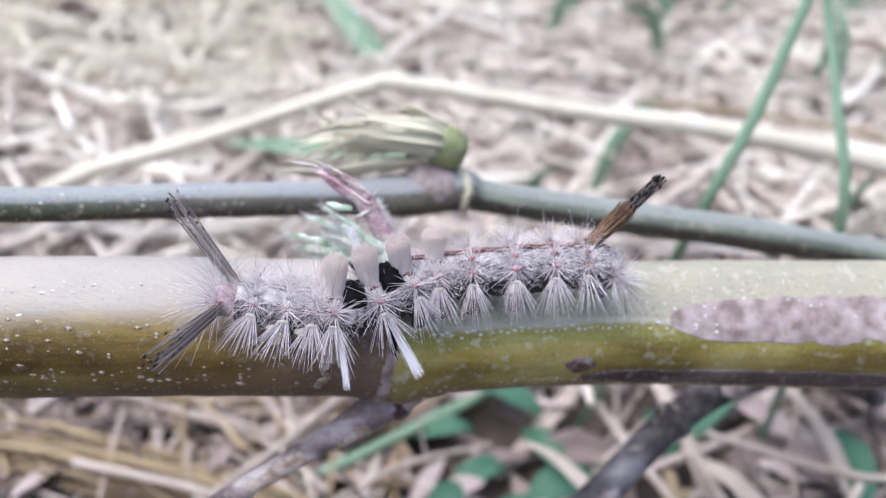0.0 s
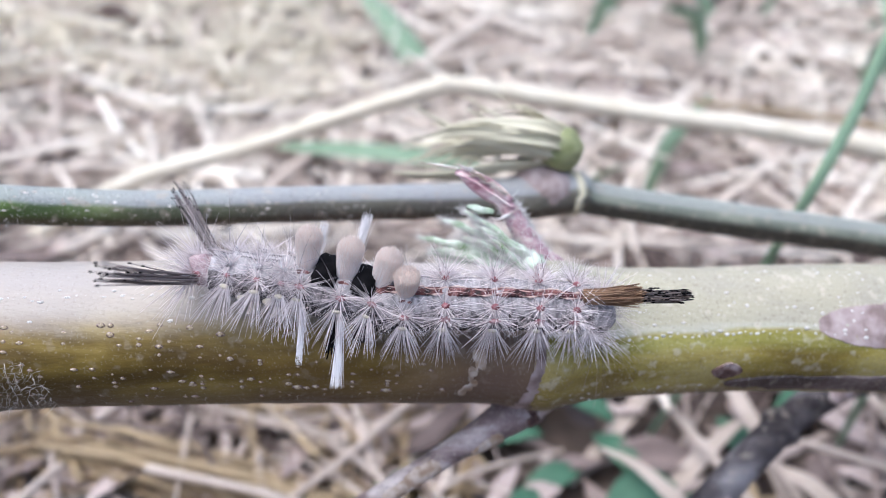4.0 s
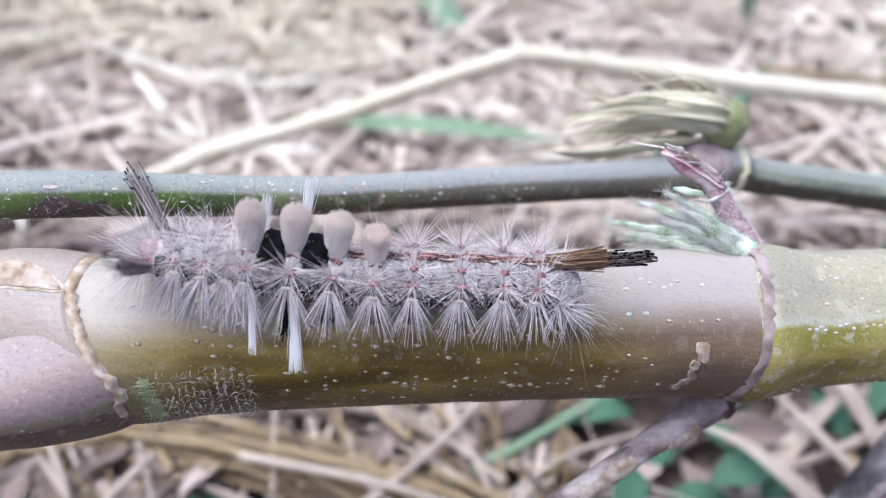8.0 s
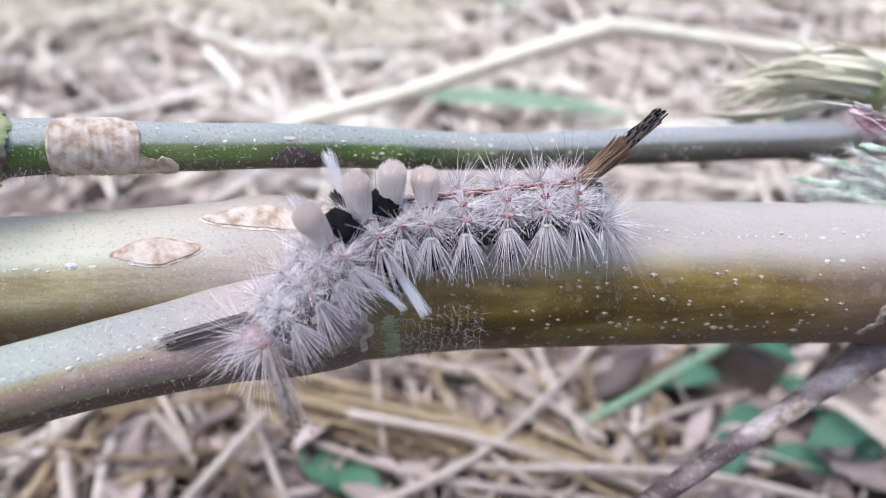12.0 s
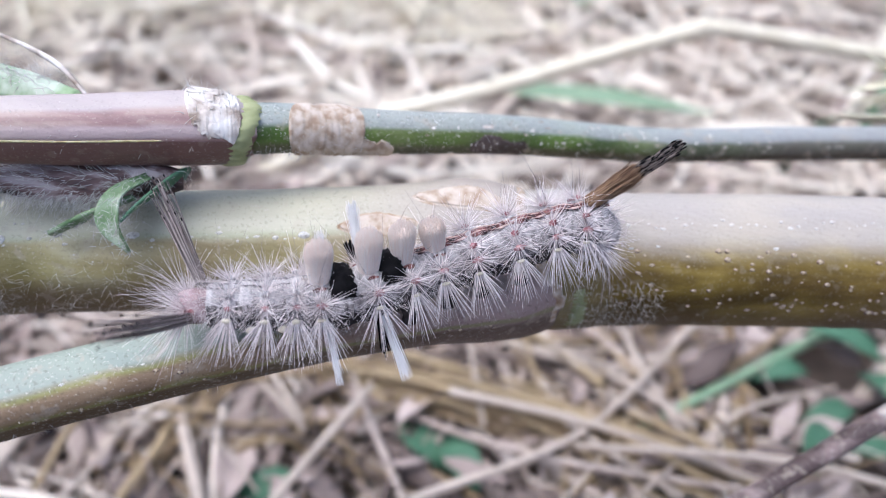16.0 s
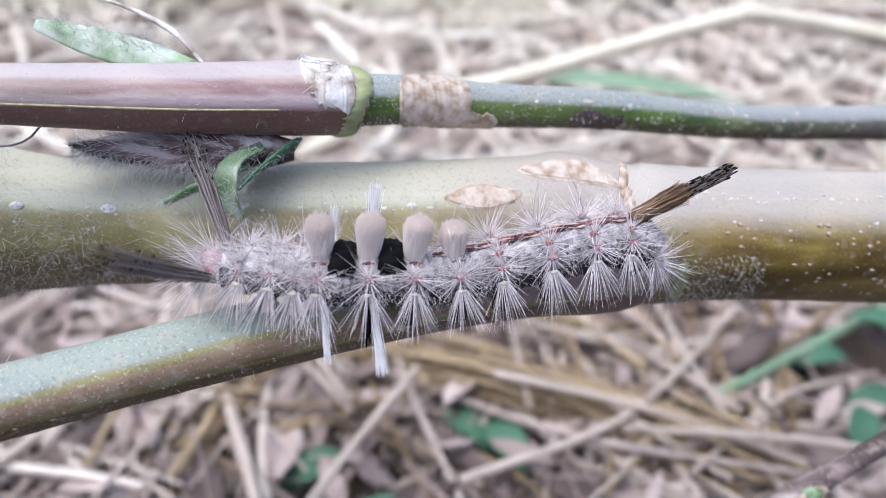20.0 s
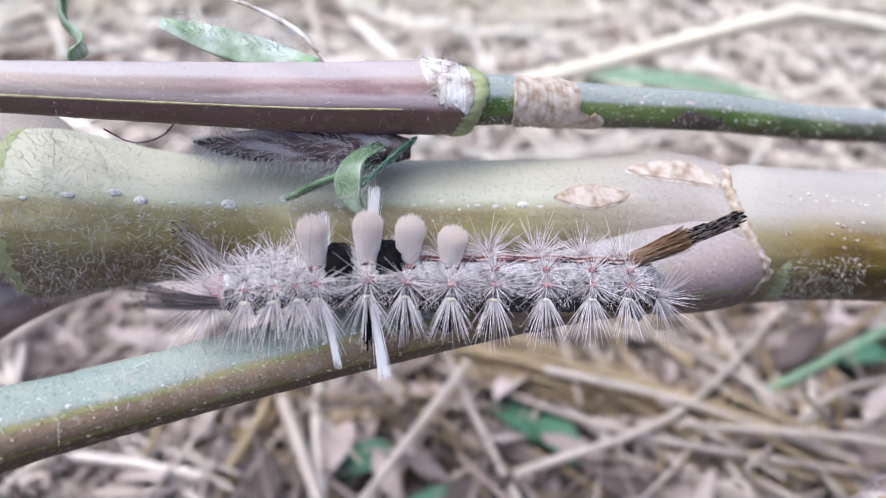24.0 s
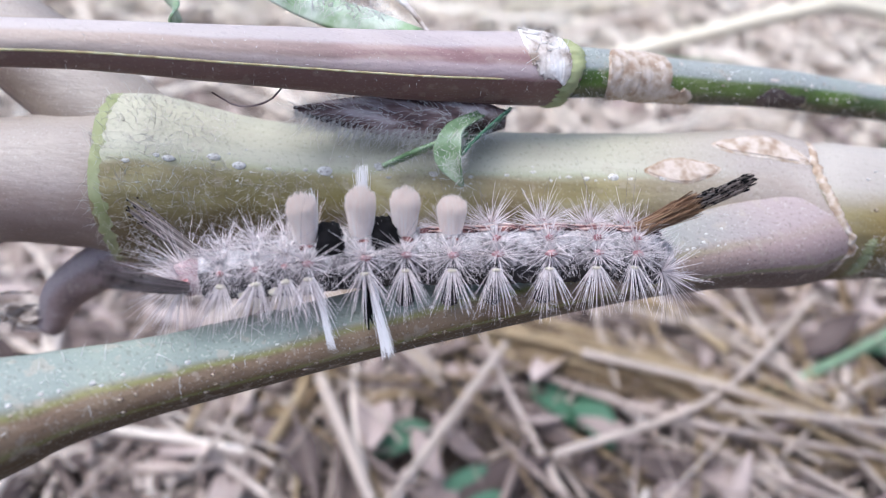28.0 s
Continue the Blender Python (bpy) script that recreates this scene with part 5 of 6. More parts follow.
def ring_mesh(radius, half, rng, head=False):
    """A bulging ring of the body: x forward, z the back; the belly is dark."""
    n, k, v, f, idx = 13, 36, [], [], []
    for i in range(n):
        u = 2 * i / (n - 1) - 1
        prof = (1 - 0.14 * abs(u) ** 2.2 + 0.035 * math.cos(u * 7.5)) if not head else math.sqrt(max(0.03, 1 - u * u * 0.97))
        for j in range(k):
            a = 2 * math.pi * j / k
            r = radius * prof * (1 + 0.03 * rng.normal())
            flat = 0.9 if math.cos(a) < -0.3 else 1.0
            v.append((u * half, r * math.sin(a) * 0.96, r * math.cos(a) * flat))
    for i in range(n - 1):
        for j in range(k):
            f.append((i * k + j, i * k + (j + 1) % k, (i + 1) * k + (j + 1) % k, (i + 1) * k + j))
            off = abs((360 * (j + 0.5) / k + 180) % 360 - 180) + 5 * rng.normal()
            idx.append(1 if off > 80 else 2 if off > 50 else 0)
    for end in (0, n - 1):
        v.append((v[end * k][0] * (1.02 if head else 0.9), 0, 0))
        for j in range(k):
            f.append((len(v) - 1, end * k + j, end * k + (j + 1) % k))
            idx.append(0)
    return v, f, idx


def rosette(at, out, count, spread, lengths, rng, r0=0.029, droop=(0, 0, 0), pull=(0, 0, 0)):
    out = np.asarray(out, float) / np.linalg.norm(out)
    ways, bases = [], []
    for _ in range(count):
        d = rng.normal(size=3)
        d -= out * (d @ out)
        d /= np.linalg.norm(d)
        s = spread * math.sqrt(rng.random())
        ways.append(out * math.cos(s) + d * math.sin(s) + np.asarray(pull))
        bases.append(np.asarray(at) + d * 0.16 * s)
    return hairs(bases, ways, lengths[1] * rng.uniform(lengths[0] / lengths[1] - 0.2, 1.0, count), r0, rng, 0.25, 5, droop, 0.1)


def fan(at, count, lengths, y, rng, lean=0.0, r0=0.031):
    """Side hairs that hang outwards and down in a fan."""
    q = np.linspace(-1, 1, count) + rng.normal(size=count) * 0.06
    ways = np.stack([q * 0.62 + lean, np.full(count, 0.62 * y) + rng.normal(size=count) * 0.16, -0.85 + 0.12 * q**2 + rng.normal(size=count) * 0.1], 1)
    bases = np.asarray(at) + np.stack([q * 0.3, 0 * q, 0.04 * rng.normal(size=count)], 1)
    ln = rng.uniform(*lengths, count) * (1 - 0.2 * q**2) * np.where(rng.random(count) < 0.25, 0.7, 1.0)
    return hairs(bases, ways, ln, r0, rng, 0.25, 5, (0, 0.0, -0.10), 0.05)


def brush(rng, tall):
    """A toothbrush tuft: a dense cream bundle from a narrow foot on the back, widening to a softly rounded top."""
    heights = (0, 0.15, 0.35, 0.6, 0.8, 0.92, 1.0, 1.1)
    def place(a, h, q):
        x = q * np.cos(a) * np.interp(h, heights, (0.68, 0.75, 0.82, 0.87, 0.87, 0.85, 0.83, 0.81))
        y = q * np.sin(a) * np.interp(h, heights, (0.62, 0.7, 0.8, 0.88, 0.9, 0.89, 0.88, 0.86))
        foot = 2.12 - 0.4 * (q * np.sin(a)) ** 2
        return np.stack([x, y, foot + (tall + 0.6 - foot) * h], -1)

    k, v, f = 28, [], []
    a = np.arange(k) * 2 * math.pi / k
    levels = [(h, 0.965) for h in np.linspace(0, 0.66, 12)] + [(0.70, 0.9), (0.74, 0.78), (0.78, 0.6), (0.81, 0.36), (0.82, 0.08)]
    for h, q in levels:
        v.append(place(a, np.full(k, h), np.full(k, q)))
    v = np.concatenate(v)
    for i in range(len(levels) - 1):
        for j in range(k):
            f.append((i * k + j, i * k + (j + 1) % k, (i + 1) * k + (j + 1) % k, (i + 1) * k + j))
    f.append(tuple(range((len(levels) - 1) * k, len(levels) * k)))
    m = 2600
    a = rng.uniform(0, 2 * math.pi, m)
    q = np.where(rng.random(m) < 0.6, rng.uniform(0.86, 1.03, m), np.sqrt(rng.uniform(0.02, 1.0, m)))
    end = (0.68 + 0.32 * np.sqrt(np.maximum(0.0, 1 - 0.92 * np.minimum(q, 1) ** 2))) * rng.uniform(0.86, 1.06, m)
    s = np.linspace(0, 1, 8)
    lines = np.stack([place(a, u * end, q) for u in s], 1)
    lines += rng.normal(size=(m, 1, 3)) * (s**2)[None, :, None] * 0.06
    return joined((v, f), tubes(lines, np.tile([0.022, 0.022, 0.022, 0.022, 0.021, 0.019, 0.014, 0.005], (m, 1)), 3))


def coat(rad, half, count, lengths, rng, skip=None, lean=0.0, r0=0.016):
    """Short fine hairs all over the back and sides of a ring."""
    b, w = [], []
    while len(b) < count:
        x, deg = rng.uniform(-half, half), rng.uniform(-104, 104)
        if skip and skip[0] < x < skip[1] and abs(deg) < 56:
            continue
        a = radians(deg)
        n = np.array([0, math.sin(a), math.cos(a)])
        b.append(n * rad * 0.95 + np.array([x, 0, 0]))
        w.append(n + rng.normal(size=3) * 0.6 + np.array([lean, 0, -0.1]))
    return hairs(b, w, rng.uniform(*lengths, count), r0, rng, 0.3, 4, (0, 0, -0.1), 0.2)


def pencil(length, count, base, tip, rng, club):
    """A hair pencil along +x, with clubbed dark ends."""
    a, q = rng.uniform(0, 6.283, count), np.sqrt(rng.random(count))
    ln = length * (1 - 0.45 * rng.random(count) ** 1.6)
    s = np.linspace(0, 1, 7)
    w = base + (tip - base) * s**0.8
    lines = np.stack([ln[:, None] * s, (q * np.cos(a))[:, None] * w, (q * np.sin(a))[:, None] * w + 0.25 * (s**2)[None]], -1)
    lines += rng.normal(size=(count, 1, 3)) * (s**2)[None, :, None] * 0.12
    shaft = tubes(lines, np.tile([0.036, 0.036, 0.034, 0.032, 0.03, 0.028, 0.022], (count, 1)), 3)
    ends = []
    for i in range(count):
        for back in (0.0, 0.03, 0.06, 0.24)[: club]:
            if rng.random() < 0.3:
                p = lines[i, -1] - np.array([back * length * (0.85 + 0.3 * rng.random()), 0, 0])
                ends.append(blob(p, (0.13 + 0.08 * rng.random(), 0.06, 0.06), None, 0, 4, 5, ((1, 0, 0), (0, 1, 0), (0, 0, 1))))
    return shaft, joined(*ends)


def strip(radius, x0, x1, d0, d1, lift, rng, ragged=0.0, steps=8, around=10):
    """A band of skin standing a little proud: from angle d0 to d1 off the back."""
    v, f = [], []
    for i in range(steps):
        for j in range(around):
            u, w = i / (steps - 1), j / (around - 1)
            a = radians(d0 + (d1 - d0) * w)
            edge = min(u, 1 - u, w, 1 - w) * 6
            r = radius + lift * min(1, edge) - 0.06 * (edge < 0.01) + ragged * rng.random() * min(1, edge)
            v.append((x0 + (x1 - x0) * u + ragged * 0.3 * rng.normal(), r * math.sin(a) * 0.97, r * math.cos(a)))
    for i in range(steps - 1):
        for j in range(around - 1):
            f.append((i * around + j, i * around + j + 1, (i + 1) * around + j + 1, (i + 1) * around + j))
    return v, f


def build_caterpillar():
    rng = np.random.default_rng(77)
    cat = thing("caterpillar", "hairy grey tussock caterpillar with four cream brushes and hair pencils", "caterpillar")
    rings = []
    for n, (name, _, rad) in enumerate(RINGS):
        head, tail, thorax = n == 0, n == 12, 1 <= n <= 3
        v, f, idx = ring_mesh(rad, {1: 1.4, 2: 1.75, 10: 1.75, 11: 1.4}.get(n, 2.05) if not (head or tail) else (1.6 if head else 1.8), rng, head or tail)
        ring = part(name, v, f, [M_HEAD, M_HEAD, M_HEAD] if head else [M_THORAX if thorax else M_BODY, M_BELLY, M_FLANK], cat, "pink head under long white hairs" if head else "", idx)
        rings.append(ring)
        skip = (-2.4, 1.0) if n in (4, 5) else ((-1.0, 1.0) if n in (6, 7) else None)
        part("hair_coat", *coat(rad, 1.2 if head else 1.7, 300 if thorax or head else 330, (0.4, 1.0) if not (thorax or head) else (0.6, 1.6), rng, skip, 0.4 if n <= 2 else 0.0, 0.012), M_HAIR, ring, "fine short white hairs")
        for y in (1, -1):
            s, c = math.sin, math.cos
            low = (0.1, y * rad * s(radians(82)), rad * c(radians(82)))
            mid = (0.0, y * rad * s(radians(56)), rad * c(radians(56)))
            top = (0.0, y * rad * s(radians(29)), rad * c(radians(29)))
            if head:
                part("hair_tuft", *rosette((0.6, y * 0.9, 0.2), (0.8, y * 0.6, 0.1), 130, 1.25, (1.8, 4.6), rng, 0.028, (0, 0, -0.12)), M_HAIR, ring, "long white face hairs")
                part("red_wart", *blob((0.3, y * 1.1, 0.35), (0.4, 0.24, 0.34), rng, 0.06, 6, 10), M_RED, ring)
                part("mouthpart", *blob((1.0, y * 0.5, -0.7), (0.4, 0.3, 0.35), rng, 0.05, 6, 8), M_CREAM, ring, "cream mouthpart")
                continue
            if tail:
                part("hair_tuft", *rosette((-1.3, y * 0.9, 0.1), (-0.8, y * 0.65, -0.1), 40, 0.95, (1.8, 4.2), rng, 0.02, (0, 0, -0.1)), M_HAIR, ring, "sparse white tail hairs")
                part("hair_tuft", *rosette((-1.2, y * 1.0, 0.0), (-0.9, y * 0.55, -0.3), 22, 0.6, (3.5, 7.5), rng, 0.015, (0, 0, -0.12)), M_DARKHAIR, ring, "few long brown tail hairs")
                part("hair_tuft", *rosette((-0.2, y * 1.75, 0.2), (-0.3, y, 0.35), 100, 1.4, (1.6, 3.2), rng), M_HAIR, ring)
                part("proleg", *Stem([(-0.2, y * 0.8, -1.0, 0.55), (-0.25, y * 0.85, -1.5, 0.5), (-0.3, y * 0.8, -2.0, 0.55)], 8, 10).mesh(), M_BELLY, ring)
                continue
            lean = 0.35 if n <= 2 else (-0.25 if n >= 11 else 0.0)
            part("side_fan", *fan(low, 44 if not thorax else 56, (2.4, 3.5) if not thorax else (2.5, 3.6), y, rng, lean), M_HAIR, ring, "fan of white side hairs")
            part("side_wart", *blob((low[0], low[1] * 1.06, low[2]), (0.32, 0.18, 0.17) if thorax else (0.3, 0.16, 0.11), rng, 0.1, 6, 10), M_CREAM, ring, "cream wart")
            part("hair_tuft", *rosette(mid, (lean, y * 0.85, 0.25), (58 if not thorax else 36), 1.5, (1.4, 2.8) if not thorax else (1.0, 2.2), rng), M_HAIR, ring, "star of white hairs")
            part("red_wart", *blob((0.0, mid[1] * 1.05, mid[2] * 1.05), (0.26, 0.2, 0.2) if thorax else (0.42, 0.24, 0.24), rng, 0.1, 6, 10), M_RED, ring, "red wart")
            if thorax or n >= 8:
                part("hair_tuft", *rosette(top, (lean * 1.4, y * 0.5, 0.85), 48 if thorax else 64 if y > 0 else 90, 1.5, (1.1, 2.6) if y > 0 and not thorax else (1.3, 3.0), rng), M_HAIR, ring, "star of white hairs")
                part("back_wart", *blob((0, top[1] * 1.05, top[2] * 1.05), (0.32, 0.26, 0.26), rng, 0.08, 6, 10), M_RED if n >= 8 else M_BODY, ring, "pinkish wart")
            if 4 <= n <= 7:
                part("brush_base", *blob((0, y * 0.9, 1.85), (0.52, 0.24, 0.26), rng, 0.05, 6, 8), M_MAROON, ring, "dark red brush base")
                part("fine_tuft", *rosette((0.2, y * 1.6, 1.6), (0.0, y * 0.75, 0.65), 30, 1.35, (0.8, 1.7), rng, 0.024), M_HAIR, ring)
            if n in (2, 3):
                part("thorax_leg", *Stem([(0.3, y * 1.2, -1.5, 0.3), (0.5, y * 1.45, -2.1, 0.22), (0.8, y * 1.3, -2.5, 0.1)], 8, 8).mesh(), M_CREAM, ring, "small cream leg")
                part("side_wart", *blob((0.8, y * 2.0, -0.55), (0.5, 0.25, 0.3), rng, 0.06, 6, 8), M_CREAM, ring, "yellow-cream wart")
            if 6 <= n <= 9:
                part("proleg", *Stem([(0, y * 1.1, -1.6, 0.7), (0, y * 1.25, -2.3, 0.55), (0, y * 1.2, -2.9, 0.6)], 8, 12).mesh(), M_BELLY, ring, "dark proleg gripping the bark")
            if n in (4, 5):
                big = n == 5
                ln = (4.9 if y > 0 else 5.6) if big else 4.0
                m = 150 if big else 70
                q = rng.normal(size=(m, 2)) * 0.085
                bases = np.stack([-0.35 + q[:, 0], y * 1.95 + 0 * q[:, 0], -0.75 + q[:, 1]], 1)
                ways = np.stack([-0.13 + 0.035 * rng.normal(size=m), np.full(m, y * 0.55), -0.82 + 0.03 * rng.normal(size=m)], 1)
                if y < 0:
                    bases[:, 2] += 1.0
                    ways = np.stack([-0.05 + 0.04 * rng.normal(size=m), np.full(m, -0.5), 0.9 + 0.035 * rng.normal(size=m)], 1)
                part("plume", *hairs(bases, ways, ln * (1 - 0.35 * rng.random(m) ** 2), 0.034, rng, 0.25, 5, (0, 0, -0.04), 0.02), M_PLUME, ring, "pure white hair plume")
                if big:
                    part("dark_plume", *hairs(bases[:26] + np.array([0.3, -0.25 * y, 0.0]), ways[:26] + np.array([0.16, 0, 0]), rng.uniform(2.2, 2.9, 26), 0.07, rng, 0.8, 4), M_BLACK, ring, "blue-black hair spot")
        if 4 <= n <= 7:
            part("brush", *brush(rng, (4.85, 4.95, 4.7, 4.1)[n - 4]), M_BRUSH, ring, "dense cream toothbrush tuft")
        if n in (4, 5):
            part("black_band", *strip(rad, -2.3, -0.6, -46, 46, 0.5, rng, 0.28, 9, 18), M_BLACK, ring, "velvet black band between the brushes")
        if n >= 1 and not tail:
            b = [(rng.uniform(-0.6, 0.6), y * rad * 0.6, rad * 0.75) for y in (1, -1, -1)]
            part("long_bristle", *hairs(b, [(rng.normal() * 0.35, q[1] * 0.25, 1.0) for q in b], rng.uniform(3.2, 4.8, 3), 0.02, rng, 0.3, 5, (0, 0, 0), 0.12), M_DARKHAIR, ring, "few long dark bristles")
        if thorax:
            for d in (-9, 8):
                x = np.linspace(-1.7, 1.7, 9)
                a = np.radians(d + 3 * np.sin(x * 2.3 + n))
                part("back_line", *tubes([np.stack([x, (rad + 0.0) * np.sin(a), (rad + 0.0) * np.cos(a)], 1)], [[0.0, 0.05, 0.06, 0.03, 0.055, 0.06, 0.035, 0.05, 0.0]], 5), M_FLANK, ring, "thin grey line")
        if n >= 7 and not tail:
            part("back_stripe", *strip(rad, -2.0, 2.0, -10, 10, 0.07, rng, 0.05), M_MAROON, ring, "dark maroon stripe down the back")
            for d in (-6, 5):
                x = np.linspace(-1.6, 1.6, 9)
                a = np.radians(d + 4 * np.sin(x * 1.9))
                ln = np.stack([x, (rad + 0.1) * np.sin(a), (rad + 0.1) * np.cos(a)], 1)
                part("back_line", *tubes([ln], [[0.0, 0.05, 0.075, 0.04, -0.12, -0.05, 0.05, 0.06, 0.0] if d < 0 else [0.0, 0.03, 0.06, 0.06, 0.04, -0.08, -0.1, 0.04, 0.0]], 5), M_ORANGE, ring, "pale orange line")
    pencils = []
    for k in range(2):
        shaft, ends = pencil(8.8, 64, 0.36, 0.62, rng, 1)
        p = part("hair_pencil", *shaft, M_DARKHAIR, cat, "long dark hair pencil of the head")
        part("clubbed_tip", *ends, M_BLACK, p, "black clubbed hair tips")
        pencils.append(p)
    shaft, _ = pencil(4.1, 900, 0.5, 0.56, rng, 1)
    p = part("tail_pencil", *shaft, M_BROWNHAIR, cat, "brown hair pencil on the tail")
    shaft, ends = pencil(7.4, 170, 0.42, 0.42, rng, 4)
    part("long_hairs", *shaft, M_GREYHAIR, p, "longer grey-brown hairs")
    part("clubbed_tip", *ends, M_BLACK, p, "black clubbed hair tips")
    pencils.append(p)
    return cat, rings, pencils


CATERPILLAR, BODY_RINGS, PENCILS = build_caterpillar()
for ring in BODY_RINGS:
    for piece in (ring, *ring.children):
        piece.data.transform(Matrix.Diagonal((0.95, 0.89, 0.89, 1)))
for coat in CATERPILLAR.children_recursive:
    if coat.name.split(".")[0] in ("side_fan", "hair_tuft", "hair_coat", "long_bristle", "long_hairs", "fine_tuft", "plume", "dark_plume", "hair_pencil", "tail_pencil", "brush"):
        tagged(coat, kind="stuff")


# ---- what moves ----
def upright(x_way, up, at):
    x = Vector(x_way).normalized()
    y = Vector(up).cross(x).normalized()
    z = x.cross(y)
    m = Matrix((x, y, z)).transposed().to_4x4()
    m.translation = Vector(at)
    return m


def ring_poses(tilt, spine):
    """The poses of all rings for one posture: spine is seven places from head to tail, tilt how far the back leans over at the rear; the front leans less."""
    p = np.asarray(spine, float)
    eye_up, eye_way = np.array([0, 0.64, 0.77]), np.array([0, -0.77, 0.64])
    front = min(tilt, 36)
    g = np.gradient(p, axis=0)
    g[1:-1] = (p[2:] - p[:-2]) / 2
    out = []
    for _, u, _ in RINGS:
        k = min(int(u), 5)
        s = u - k
        h = lambda s: (2 * s**3 - 3 * s**2 + 1) * p[k] + (s**3 - 2 * s**2 + s) * g[k] + (3 * s**2 - 2 * s**3) * p[k + 1] + (s**3 - s**2) * g[k + 1]
        way = h(max(s - 0.12, 0)) - h(min(s + 0.12, 1))
        b = min(1, max(0, (u - 3.4) / 0.9))
        lean = front + (tilt - front) * b * b * (3 - 2 * b)
        a = radians(lean)
        drop = 0.2 + 2.1 * (math.cos(a) - math.cos(radians(tilt)))
        out.append(upright(way, math.cos(a) * eye_up + math.sin(a) * eye_way, (h(s) - drop * eye_up) * MM))
    return out


